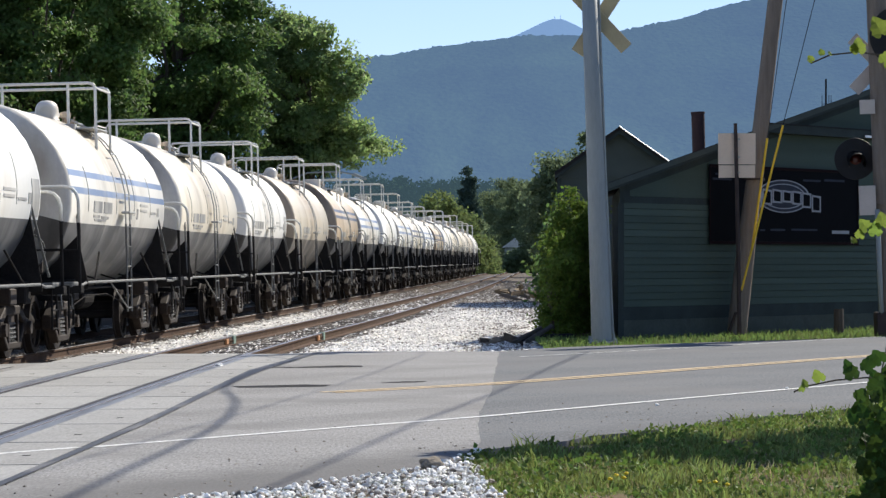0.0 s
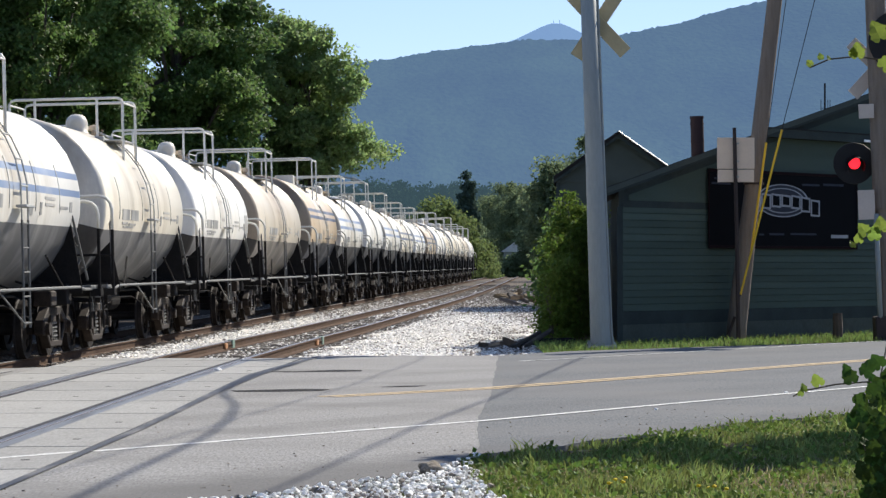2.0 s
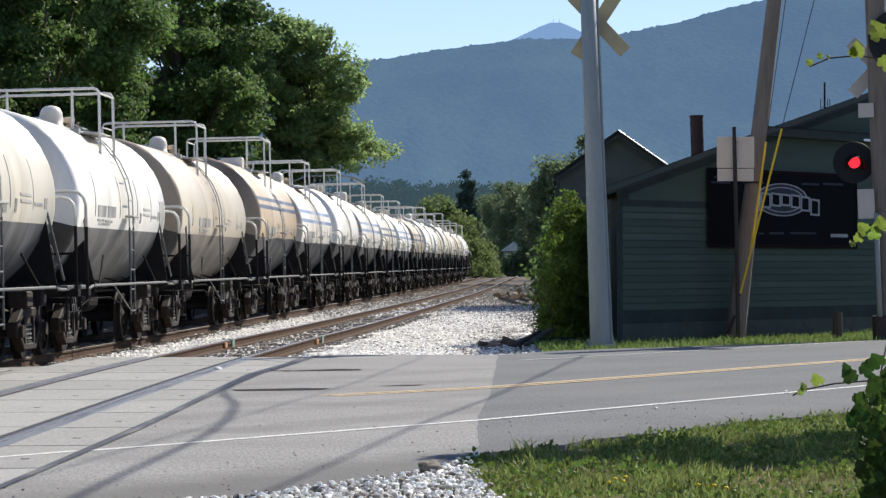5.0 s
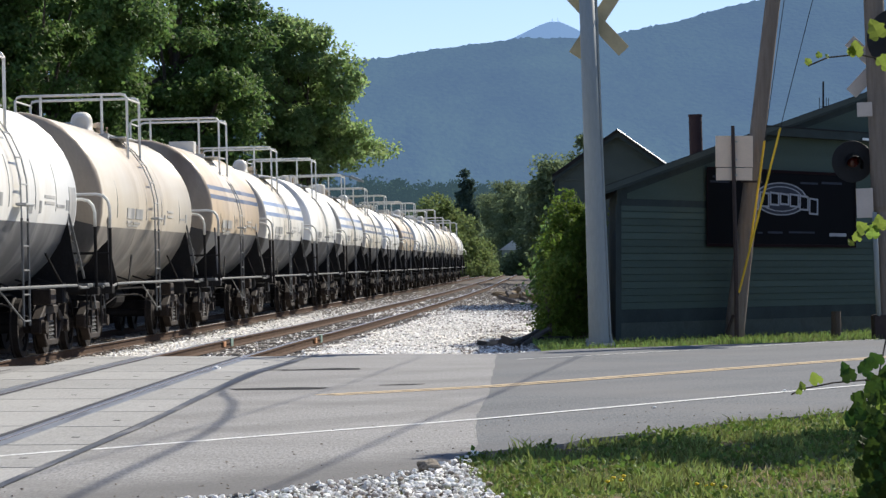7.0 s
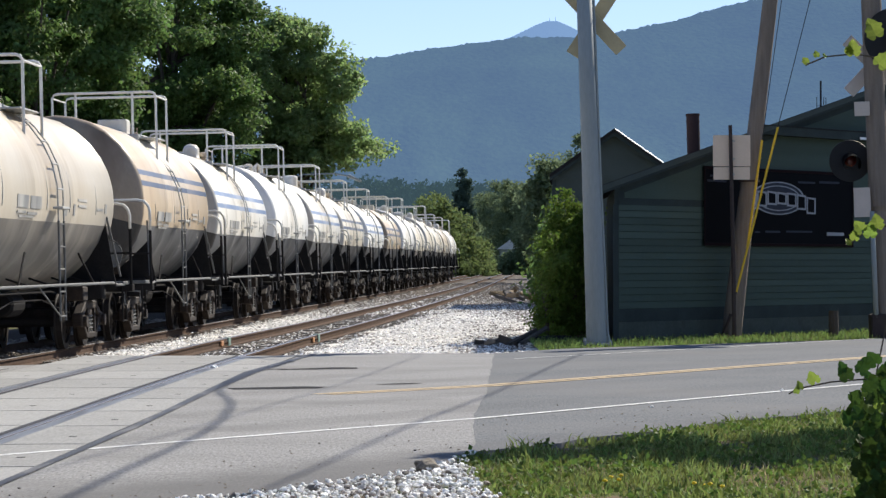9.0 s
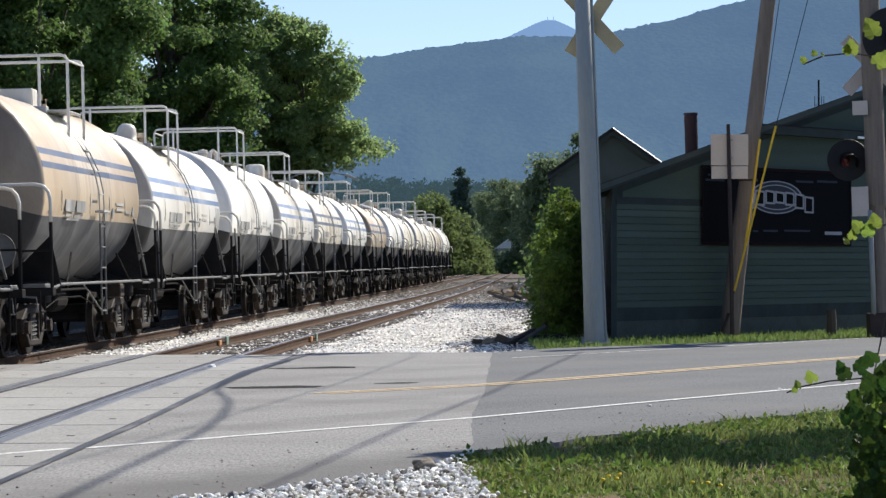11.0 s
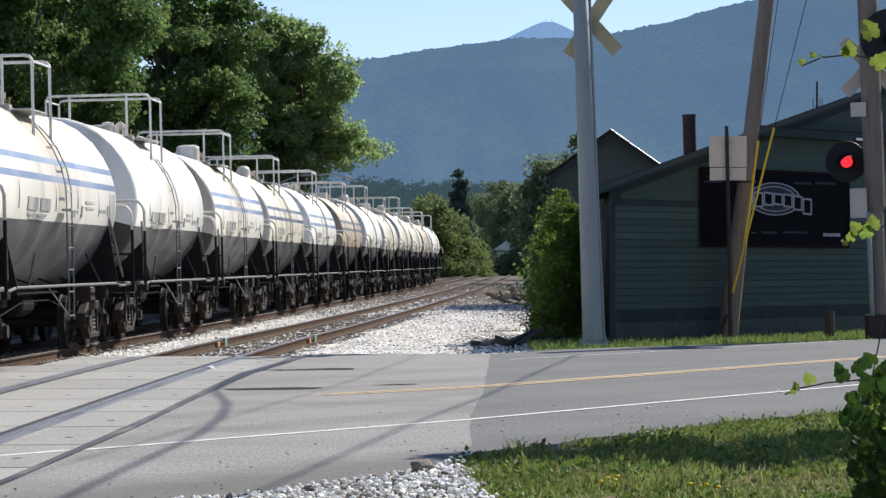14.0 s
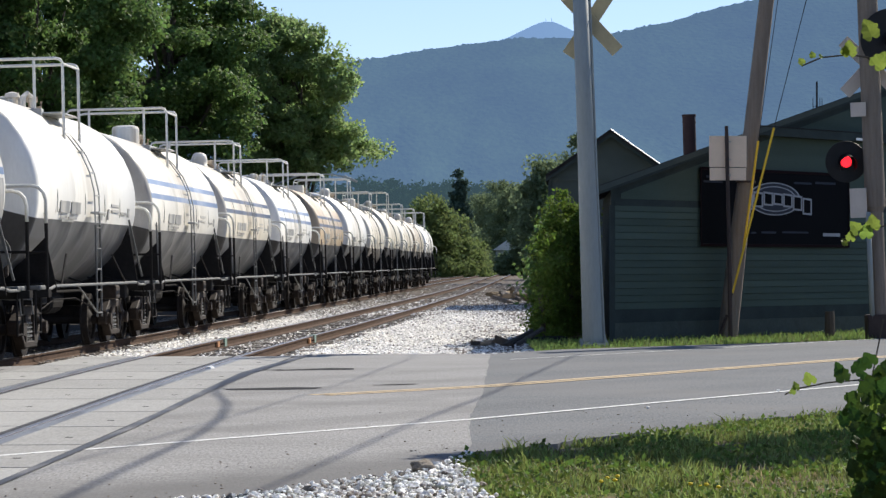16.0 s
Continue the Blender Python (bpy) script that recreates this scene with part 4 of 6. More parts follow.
P = dict(
    white=paint("white_tank_paint", (0.70, 0.675, 0.615), (0.55, 0.52, 0.46), spill=(0.42, 0.35, 0.25)),
    bright=paint("clean_white_tank_paint", (0.75, 0.735, 0.69), (0.66, 0.63, 0.57), spill=(0.54, 0.49, 0.41)),
    cream=paint("chalky_cream_tank_paint", (0.66, 0.61, 0.51), (0.46, 0.40, 0.31), spill=(0.45, 0.40, 0.32)),
    tan=paint("dusty_tan_tank_paint", (0.53, 0.475, 0.385), (0.46, 0.395, 0.30), spill=(0.36, 0.285, 0.205)),
    brown=paint("rusty_tan_tank_paint", (0.48, 0.375, 0.255), (0.37, 0.27, 0.18), spill=(0.68, 0.63, 0.54)),
    grey=paint("grey_lower_tank_paint", (0.088, 0.089, 0.092), (0.20, 0.197, 0.19), (0.48, 0.70), 0.3, run=(1.0, 1.9, 0.6)),
    dark=paint("black_lower_tank_paint", (0.060, 0.062, 0.067), (0.16, 0.16, 0.163), (0.50, 0.72), 0.3, run=(1.0, 1.9, 0.6)),
    taupe=paint("dusty_grey_lower_paint", (0.135, 0.122, 0.105), (0.25, 0.225, 0.19), (0.46, 0.7), 0.25, run=(1.0, 1.9, 0.6)),
    blue=paint("blue_stripe_paint", (0.20, 0.26, 0.385), (0.31, 0.35, 0.43)),
    navy=paint("dark_stripe_paint", (0.10, 0.12, 0.17), (0.16, 0.16, 0.18)),
    end_bright=paint("chalky_white_tank_end", (0.74, 0.73, 0.70), (0.56, 0.53, 0.48), vary=0.12),
    # the heads' shade is painted into these end colours, along with dust
    end_pale=paint("dusty_shaded_tank_end", (0.52, 0.50, 0.46), (0.30, 0.265, 0.22), vary=0.2),
    end_tan=paint("brown_dusty_shaded_end", (0.30, 0.245, 0.185), (0.18, 0.13, 0.09), vary=0.2),
    end_dark=paint("shaded_lower_tank_end", (0.06, 0.055, 0.05), (0.13, 0.12, 0.105), vary=0.3),
    mark=paint("black_stencil_paint", (0.24, 0.24, 0.235), (0.50, 0.48, 0.44), (0.42, 0.62)),
    steel=material("dark_grimy_steel", (0.021, 0.0195, 0.019), 0.8, 0.0, spec=0.04, vary=0.4, scale=3, fine=30),
    truck=material("rust_brown_truck_iron", (0.025, 0.018, 0.014), 0.75, 0.0, spec=0.2, vary=0.9, scale=4, fine=30),
    wheel=material("worn_wheel_steel", (0.022, 0.018, 0.016), 0.7, 0.0, spec=0.1, vary=0.4, scale=4, fine=30),
    pipe=material("grey_white_handrail_paint", (0.40, 0.40, 0.38), 0.5, vary=0.25, scale=5, fine=30),
    pipe_dull=material("dull_grey_handrail_paint", (0.135, 0.135, 0.13), 0.6, vary=0.3, scale=5, fine=30),
    rail=material("galvanised_railing", (0.68, 0.66, 0.60), 0.5, 0.1, vary=0.15, scale=3, fine=30),
)


def tank_mesh(upper, lower, stripe, half, bands=(21, 17.2, 10.5, 6.7), radius=R):
    """A cylinder with dished heads, painted in an upper and a lower colour, with two stripes."""
    angles = [90, 78, 66, 54, 42, 30, *bands, 0, -8, -15.5, -26, -40, -54, -66, -78, -90]
    loop = [(a, 1) for a in angles] + [(a, -1) for a in angles[-2:0:-1]]
    rings = []
    dish = 0.40
    head = [(0.012, 1.0), (0.3, 0.94), (0.55, 0.79), (0.75, 0.59), (0.88, 0.41), (0.955, 0.28), (0.99, 0.16)]
    for r, d in head:
        rings.append((-half - dish * d, r))
    rings += [(-half + 0.0, 1.0), (-half + 0.0, 1.0)]
    rings += [(-half + 0.02, 1.004), (-half + 0.08, 1.004), (-half + 0.09, 1.0)]
    rings += [(-1.6, 1.0), (-1.58, 1.003), (-1.52, 1.003), (-1.5, 1.0), (1.5, 1.0), (1.52, 1.003), (1.58, 1.003), (1.6, 1.0)]
    rings += [(half - 0.09, 1.0), (half - 0.08, 1.004), (half - 0.02, 1.004), (half, 1.0), (half, 1.0)]
    for r, d in head[::-1]:
        rings.append((half + dish * d, r))
    verts, faces, ids = [], [], []
    n = len(loop)
    for y, r in rings:
        for a, s in loop:
            verts.append((s * radius * r * math.cos(radians(a)), y, radius * r * math.sin(radians(a))))
    for j in range(len(rings) - 1):
        body = 8 <= j < len(rings) - 9
        if j in (7, len(rings) - 9):
            continue
        for i in range(n):
            i2 = (i + 1) % n
            faces.append((j * n + i, j * n + i2, (j + 1) * n + i2, (j + 1) * n + i))
            mid = (loop[i][0] + loop[i2][0]) / 2
            low = -15.5
            idx = 1 if mid < low else 0
            # heads take the end colours, darkened for shade on all but bright cars
            if not body:
                idx = 3 if idx == 0 else 4
            if stripe and body and (bands[1] < mid < bands[0] or bands[3] < mid < bands[2]):
                idx = 2
            ids.append(idx)
    faces += [tuple(range(n)), tuple((len(rings) - 1) * n + i for i in range(n))]
    ids += [0, 0]
    me = bpy.data.meshes.new("tank")
    me.from_pydata(verts, [], faces)
    for m in (P[upper], P[lower], P[stripe or upper], P["end_tan" if upper in ("tan", "brown") else "end_bright" if upper == "bright" else "end_pale"], P["end_dark"]):
        me.materials.append(m)
    me.polygons.foreach_set("material_index", ids)
    me.polygons.foreach_set("use_smooth", [True] * len(faces))
    me.update()
    return me


def on_tank(a, y, lift=0.0):
    return Vector((XO + (R + lift) * math.cos(radians(a)), y, CZ + (R + lift) * math.sin(radians(a))))


def stencil(name, y0, y1, a0, a1, mat, parent, label=""):
    """A painted bar on the tank's right side."""
    bm = bmesh.new()
    k = max(1, int(abs(a1 - a0) / 4))
    rows = [[bm.verts.new(on_tank(a0 + (a1 - a0) * i / k, y, 0.006)) for y in (y0, y1)] for i in range(k + 1)]
    for p, q in zip(rows[:-1], rows[1:]):
        bm.faces.new((p[0], p[1], q[1], q[0]))
    r = bmesh.ops.extrude_face_region(bm, geom=bm.faces[:])
    for v in [e for e in r["geom"] if isinstance(e, bmesh.types.BMVert)]:
        v.co.x -= 0.008
    return part(name, bm, mat, parent, label)


def truck(parent, y):
    t = thing("truck", pose(0, y, 0), "", "")
    t.parent = parent
    for s in (-1, 1):
        bm = bmesh.new()
        x = s * 1.0
        w = 0.075
        # cast frame: top chord, two sloping arms, bearing pockets, spring seat
        add_box(bm, x - w, x + w, -0.55, 0.55, 0.66, 0.80, 0.02)
        add_box(bm, x - w, x + w, -0.42, 0.42, 0.16, 0.27, 0.02)
        for e in (-1, 1):
            arm = pose(x, e * 0.72, 0.63, e * -24, 0, 0)
            add_box(bm, -w, w, -0.26, 0.26, -0.07, 0.07, 0.015, m=arm)
            arm = pose(x, e * 0.62, 0.36, e * 38, 0, 0)
            add_box(bm, -w, w, -0.30, 0.30, -0.05, 0.05, 0.015, m=arm)
            add_box(bm, x - w - 0.02, x + w + 0.02, e * 0.89 - 0.14, e * 0.89 + 0.14, 0.36, 0.60, 0.03)
            add_box(bm, x - w, x + w, e * 0.33 - 0.05, e * 0.33 + 0.05, 0.24, 0.68, 0.01)
        part("side_frame", bm, P["truck"], t, "cast iron side frame coated with rust and dust")
        for e in (-0.16, 0.0, 0.16):
            pts = [(x + 0.055 * math.cos(a * 0.9), e + 0.055 * math.sin(a * 0.9), 0.27 + 0.27 * a / 28) for a in range(29)]
            # springs are coloured lighter to hold the glints on their coils
            part("spring", tube(pts, 0.018, 5), P["pipe_dull"], t)
        for e in (-0.89, 0.89):
            part("bearing_cap", revolve([(0.0, 0.0), (0.085, 0.0), (0.10, 0.03), (0.10, 0.10)], 14, "X"), P["truck"], t).location = (x + s * 0.16 if s < 0 else x + 0.06, e, 0.46)
    part("bolster", box(-1.05, 1.05, -0.19, 0.19, 0.50, 0.70, 0.03), P["truck"], t)
    for e in (-0.89, 0.89):
        bm = revolve([(0.085, -1.05), (0.085, -0.80), (0.11, -0.79), (0.13, -0.78), (0.19, -0.75), (0.36, -0.745), (0.37, -0.79), (0.46, -0.79), (0.46, -0.70), (0.485, -0.68), (0.485, -0.66), (0.37, -0.66), (0.36, -0.70),
                      (0.15, -0.68), (0.08, -0.6), (0.08, 0.6), (0.15, 0.68), (0.36, 0.70), (0.37, 0.66), (0.485, 0.66), (0.485, 0.68), (0.46, 0.70), (0.46, 0.79), (0.37, 0.79), (0.36, 0.745), (0.19, 0.75), (0.13, 0.78), (0.11, 0.79), (0.085, 0.80), (0.085, 1.05)], 22, "X")
        # lightening holes stand proud as small bosses so that the turning shows
        for k in range(4):
            a = k * math.pi / 2
            for x in (-0.755, 0.755):
                add_box(bm, x - 0.02, x + 0.02, 0.27 * math.cos(a) - 0.05, 0.27 * math.cos(a) + 0.05, 0.27 * math.sin(a) - 0.05, 0.27 * math.sin(a) + 0.05, 0.012)
        w = part("wheelset", bm, P["wheel"], t, "pair of worn steel wheels on an axle")
        w.location = (0, e, 0.46)
    return t


def tank_car():
    c = thing("tank_car", Matrix.Identity(4), "white railway tank car with grey lower half", "tank car", "cars of the tank train")
    tank = new("tank", tank_mesh("white", "grey", "blue", HALF))
    tank.parent, tank.location = c, (XO, 0, CZ)
    # underframe: stub sills, bolsters with gusset plates, draft gear
    for e in (-1, 1):
        part("stub_sill", add_box(box(-0.17, 0.17, min(e * 3.1, e * 5.72), max(e * 3.1, e * 5.72), 0.78, 1.10, 0.015), -0.24, 0.24, min(e * 5.55, e * 5.72), max(e * 5.55, e * 5.72), 0.66, 1.12, 0.02), P["steel"], c)
        part("coupler", add_box(box(-0.09, 0.09, min(e * 5.7, e * 5.93), max(e * 5.7, e * 5.93), 0.79, 0.95, 0.02), -0.16, 0.16, min(e * 5.88, e * 6.0), max(e * 5.88, e * 6.0), 0.74, 1.02, 0.03), P["truck"], c)
        part("end_sill", box(-1.62, 1.62, min(e * 5.05, e * 5.3), max(e * 5.05, e * 5.3), 0.94, 1.06, 0.01), P["steel"], c)
        part("body_bolster", box(-1.3, 1.3, e * 3.95 - 0.2, e * 3.95 + 0.2, 0.82, 1.16, 0.02), P["steel"], c)
        for s in (-1, 1):
            bm = bmesh.new()
            for y in (e * 4.0,):
                pts = [(s * 0.55, 1.0), (s * 1.50, 1.0), (s * 1.50, 1.10), (s * 1.345, 2.12 if e > 0 else 1.86), (s * 1.20, 1.8 if e > 0 else 1.72), (s * 0.95, 1.48), (s * 0.6, 1.26)]
                ring = [[bm.verts.new((x, yy, z)) for x, z in pts] for yy in (y - 0.012, y + 0.012)]
                bm.faces.new(ring[0])
                bm.faces.new(ring[1])
                for i in range(len(pts)):
                    j = (i + 1) % len(pts)
                    bm.faces.new((ring[0][i], ring[0][j], ring[1][j], ring[1][i]))
            part("saddle", bm, P["steel"], c, "black gusset plates under the tank end")
            # sloping brace from the end platform to the tank
            part("gusset_flange", box(min(s * 1.37, s * 1.405), max(s * 1.37, s * 1.405), -0.016, 0.016, -0.60, 0.60, 0.004), P["pipe_dull"], c, "pale edge of the gusset").matrix_basis = pose(s * 0.04, e * 4.33, 1.56, e * 29, s * -7, 0)
            part("platform_end", box(min(s * 1.16, s * 1.5), max(s * 1.16, s * 1.5), min(e * 4.85, e * 5.32), max(e * 4.85, e * 5.32), 1.062, 1.12, 0.012), P["pipe_dull"], c, "small grated end step")
            part("brace", tube([(s * 1.42, e * 3.2, 1.06), (s * 1.33, e * 2.2, 1.6)], 0.018, 6), P["steel"], c)
            q = s * 1.44
            for z in (0.42, 0.70):
                part("sill_step", tube([(q, e * 5.40, z), (q, e * 5.02, z)], 0.016, 6), P["steel"], c)
            for y in (5.40, 5.02):
                part("step_hanger", tube([(q, e * y, 0.40), (q, e * y, 1.02)], 0.018, 6), P["steel"], c)
        truck(c, e * 3.95)
        # air hose, uncoupling rod and brace clutter at the car's end
        part("air_hose", tube([(0.35, e * 5.6, 0.9), (0.38, e * 5.85, 0.72), (0.36, e * 5.98, 0.52)], 0.03, 6), P["steel"], c)
        part("uncoupling_rod", tube([(0.0, e * 5.75, 1.06), (0.5, e * 5.72, 1.0), (1.45, e * 5.45, 0.92), (1.46, e * 5.45, 0.70)], 0.016, 6), P["pipe_dull"], c)
        # handrail bent over the car's end: grimy posts, pale upper bow
        hz = 2.50 if e > 0 else 2.62
        hy = e * 5.16
        bow = [(-1.58, hy, 2.05), (-1.58, hy, hz - 0.22), (-1.55, hy, hz - 0.11), (-1.48, hy, hz - 0.03), (-1.36, hy, hz)]
        part("end_handrail", tube(bow + [(-x, y, z) for x, y, z in bow[::-1]], 0.027, 8), P["rail"], c, "pale pipe handrail bent over the car end", smooth=True)
        for x in (-1.58, 1.58):
            part("handrail_post", tube([(x, hy, 1.0), (x, hy, 2.05)], 0.027, 6), P["steel"], c)
        part("cross_rail", tube([(-1.58, hy, 1.62), (1.58, hy, 1.62)], 0.018, 6), P["steel"], c)
        for x in (-0.55, 0.55):
            part("head_brace", tube([(x, e * 5.4, 1.06), (x * 1.3, e * 4.95, 1.75)], 0.05, 6), P["steel"], c)
    # hand brake on the leading end
    part("brake_housing", box(0.62, 1.02, -5.36, -5.22, 1.25, 1.66, 0.03), P["truck"], c, "rusty hand brake housing")
    part("brake_wheel", revolve([(0.25, -5.44), (0.28, -5.46), (0.28, -5.43), (0.25, -5.41)], 20, "Y"), P["pipe_dull"], c, "round hand brake wheel").location = (0.82, 0, 1.62)
    part("brake_spokes", add_box(box(-0.25, 0.25, -5.45, -5.42, -0.02, 0.02), -0.02, 0.02, -5.45, -5.42, -0.25, 0.25), P["pipe_dull"], c).location = (0.82, 0, 1.62)
    part("valve_box", box(1.05, 1.34, 2.5, 2.95, 0.82, 1.06, 0.02), P["truck"], c)
    for s in (-1, 1):
        x = s * 1.47
        part("side_rail", tube([(x, -5.3, 1.06), (x, -4.4, 1.06), (x, -4.0, 1.10), (x, 4.0, 1.10), (x, 4.4, 1.06), (x, 5.3, 1.06)], 0.025, 8), P["pipe_dull"], c, "long pale handrail pipe")
        for y in (-2.6, -0.9, 0.9, 2.6):
            part("rail_bracket", tube([(x, y, 1.1), (s * 1.12, y, 1.22)], 0.016, 6), P["steel"], c)
        # ladder bowed over the tank's side
        for y in (-0.22, 0.22):
            pts = [on_tank(a, y, 0.09) for a in (68, 55, 42, 30, 18, 6, -4)]
            pts += [Vector((XO + R + 0.09, y, z)) for z in (2.1, 1.6, 1.1, 0.55)]
            part("ladder_rail", tube([(flank(s, p.x), p.y, p.z) for p in pts[:8]], 0.013, 6), P["pipe"], c)
            part("ladder_rail", tube([(flank(s, p.x), p.y, p.z) for p in pts[7:]], 0.018, 6), P["pipe_dull"], c, "grimy lower ladder rail")
            if y < 0:
                part("ladder_strut", tube([(flank(s, XO + R + 0.09), y, 0.62), (s * 1.40, y * 7.0, 1.08)], 0.014, 6), P["pipe_dull"], c)
        for i, a in enumerate((60, 46, 32, 18, 4)):
            p = on_tank(a, 0, 0.09)
            part("rung", tube([(flank(s, p.x), -0.25, p.z), (flank(s, p.x), 0.25, p.z)], 0.015, 6), P["pipe"], c)
        for z in (2.05, 1.7, 1.35, 1.0, 0.62):
            part("rung", tube([(flank(s, XO + R + 0.09), -0.25, z), (flank(s, XO + R + 0.09), 0.25, z)], 0.015, 6), P["pipe_dull"], c)
        part("ladder_step", box(min(s * 1.40, s * 1.56), max(s * 1.40, s * 1.56), -0.3, 0.3, 2.28, 2.32, 0.008), P["pipe"], c)
    # top platform with its guard rails
    for s in (-1, 1):
        bm = box(min(s * 0.5, s * 1.02), max(s * 0.5, s * 1.02), -0.75, 0.75, 3.77, 3.80, 0.006)
        part("platform", bm, P["pipe"], c, "grated walkway platform")
    top = 4.57
    for y in (-0.72, 0.72):
        e = 1 if y > 0 else -1
        bm = tube([(-1.06, y, 2.95), (-1.06, y, top - 0.08), (-1.02, y, top - 0.02), (-0.94, y, top), (0.94, y, top), (1.02, y, top - 0.02), (1.06, y, top - 0.08), (1.06, y, 2.95)], 0.026, 8)
        part("guard_rail", bm, P["rail"], c, "galvanised pipe guard rail")
        for x in (-0.58, 0.58):
            if y < 0:
                part("rail_post", tube([(x, y, 3.3), (x, y, top)], 0.026, 6), P["rail"], c)
            part("post_foot", box(x - 0.13, x + 0.13, y - 0.10, y + 0.10, 3.70, 3.86, 0.01), P["pipe"], c)
    for x in (-1.06, 1.06):
        part("side_guard", tube([(x, -0.72, top - 0.09), (x, 0.72, top - 0.09)], 0.020, 6), P["rail"], c)
    part("valve_dome", revolve([(0.20, 3.78), (0.20, 3.93), (0.225, 3.94), (0.225, 3.98), (0.205, 3.99), (0.21, 4.12), (0.20, 4.20), (0.165, 4.27), (0.10, 4.315), (0.0, 4.33)], 22), P["bright"], c, "white rounded valve dome", smooth=True).location = (0.13, -0.35, -0.02)
    part("manway", revolve([(0.33, 3.80), (0.33, 3.93), (0.37, 3.94), (0.37, 3.99), (0.30, 4.02), (0.0, 4.04)], 22), P["pipe"], c).location = (XO, 0.55, 0.13)
    part("vent_valve", add_tube(revolve([(0.06, 3.85), (0.06, 4.1), (0.10, 4.11), (0.10, 4.2), (0.0, 4.22)], 10), [(0, 0, 4.0), (0.16, 0, 4.02), (0.16, 0, 4.12)], 0.03, 6), P["tan"], c).location = (0.40, -0.05, -0.10)
    # brake gear below the tank
    part("air_reservoir", revolve([(0.0, -0.55), (0.16, -0.52), (0.2, -0.45), (0.2, 0.45), (0.16, 0.52), (0.0, 0.55)], 14, "Y"), P["steel"], c).location = (0.35, 1.2, 0.80)
    part("brake_cylinder", revolve([(0.0, -0.3), (0.15, -0.3), (0.15, 0.2), (0.05, 0.3)], 14, "Y"), P["steel"], c).location = (-0.3, -0.9, 0.85)
    part("brake_pipe", tube([(0.55, -5.5, 0.72), (0.6, -3.0, 0.98), (0.6, 3.0, 0.98), (0.55, 5.5, 0.72)], 0.025, 6), P["steel"], c)
    for x in (0.9, -0.9):
        part("brake_rod", tube([(x, -3.0, 0.62), (x * 0.9, -0.6, 0.86), (x * 0.9, 1.4, 0.86), (x, 3.0, 0.62)], 0.012, 6), P["steel"], c)
    part("bottom_outlet", revolve([(0.22, 0.86), (0.22, 1.15)], 12), P["steel"], c)
    part("outlet_nozzle", revolve([(0.09, 0.62), (0.09, 0.9)], 12), P["steel"], c)
    # stencilled marks as plain bars
    for y0, y1 in ((-2.85, -2.05), (-1.88, -1.05)):
        stencil("mark_bar", y0, y1, -1.0, -8.0, P["mark"], c)
    for y, a, w in ((-2.5, -9.5, 0.3), (-1.7, -10, 0.36), (2.4, 0.5, 0.42), (2.4, -3.0, 0.38), (3.3, -4.0, 0.3)):
        stencil("small_print_bar", y - w, y + w, a, a - 1.6, P["mark"], c)
    for y in (-3.1, -0.6, 1.3, 2.91):
        stencil("weld_line", y - 0.012, y + 0.012, 20, -8, P["mark"], c)
    for y, a, w, hgt in ((0.95, -6.0, 0.14, 4.5), (1.7, -3.0, 0.08, 7.0), (3.85, -1.0, 0.10, 6.0), (-2.1, -12.0, 0.55, 1.3)):
        stencil("print_block", y - w, y + w, a, a - hgt, P["mark"], c)
    stencil("data_panel", 4.0, 4.56, 7, -14, P["mark"], c, "dark square data panel")
    return c


LIVERY = [
    ("bright", "grey", None, "clean white tank car with grey lower half and dark panel"),
    ("white", "grey", "blue", "white tank car with two blue stripes and grey lower half"),
    ("cream", "grey", None, "cream-white tank car with red marks and grey lower half"),
    ("bright", "grey", None, "bright white tank car with dark grey lower half"),
    ("tan", "taupe", None, "dusty tan tank car streaked with dirt"),
    ("brown", "dark", "navy", "rusty tan tank car with two dark stripes and black lower half"),
    ("white", "dark", "blue", "white tank car with pale blue stripes and black lower half"),
    ("bright", "dark", None, "bright white tank car with black lower half"),
    ("white", "grey", "blue", "white tank car with blue stripes and grey belly"),
    ("cream", "dark", "navy", "dusty cream tank car with dark stripes"),
    ("bright", "dark", "blue", "white tank car with blue stripes and dark belly"),
    ("brown", "dark", "navy", "dirty tan tank car with dark stripes"),
    ("bright", "grey", None, "plain white tank car"),
    ("cream", "taupe", None, "dusty cream tank car"),
    ("cream", "dark", None, "dusty off-white tank car with black belly"),
    ("cream", "dark", None, "greyed cream tank car"),
    ("tan", "taupe", None, "dust-greyed tan tank car"),
]
# centre along the line at the start and half length of the tank body, car by car
CARS = [(35.6, 4.65), (47.65, 4.92), (59.6, 4.62), (70.9, 4.65), (83.45, 5.46), (96.95, 4.6), (108.4, 5.06), (120.57, 4.66), (132.4, 5.05), (144.1, 4.9), (156.35, 4.78)]
CARS += [(156.9 + 12.2 * k, 4.8) for k in range(1, 8)]


def run(t):
    """How far the train has rolled: it gathers a little speed, then keeps it."""
    return 4.44 * t + 0.02125 * t * t if t < 8 else 36.88 + 4.78 * (t - 8)




def car_pose(y):
    turn = math.degrees(math.atan(0.0462 - 0.000016 * (y - 48)))
    return pose(main_x(y) + 0.06, y, 0.0, 0, -1.3, -turn)


def small_valves():
    """Relief valves on a low flange, without a dome."""
    bm = revolve([(0.34, 3.80), (0.34, 3.90), (0.30, 3.92), (0.10, 3.93), (0.09, 4.08), (0.13, 4.10), (0.12, 4.17), (0.0, 4.2)], 18)
    add_tube(bm, [(0.2, -0.1, 3.88), (0.2, -0.1, 4.1), (0.26, -0.02, 4.16), (0.32, 0.1, 4.1), (0.32, 0.1, 3.88)], 0.05, 8)
    return bm


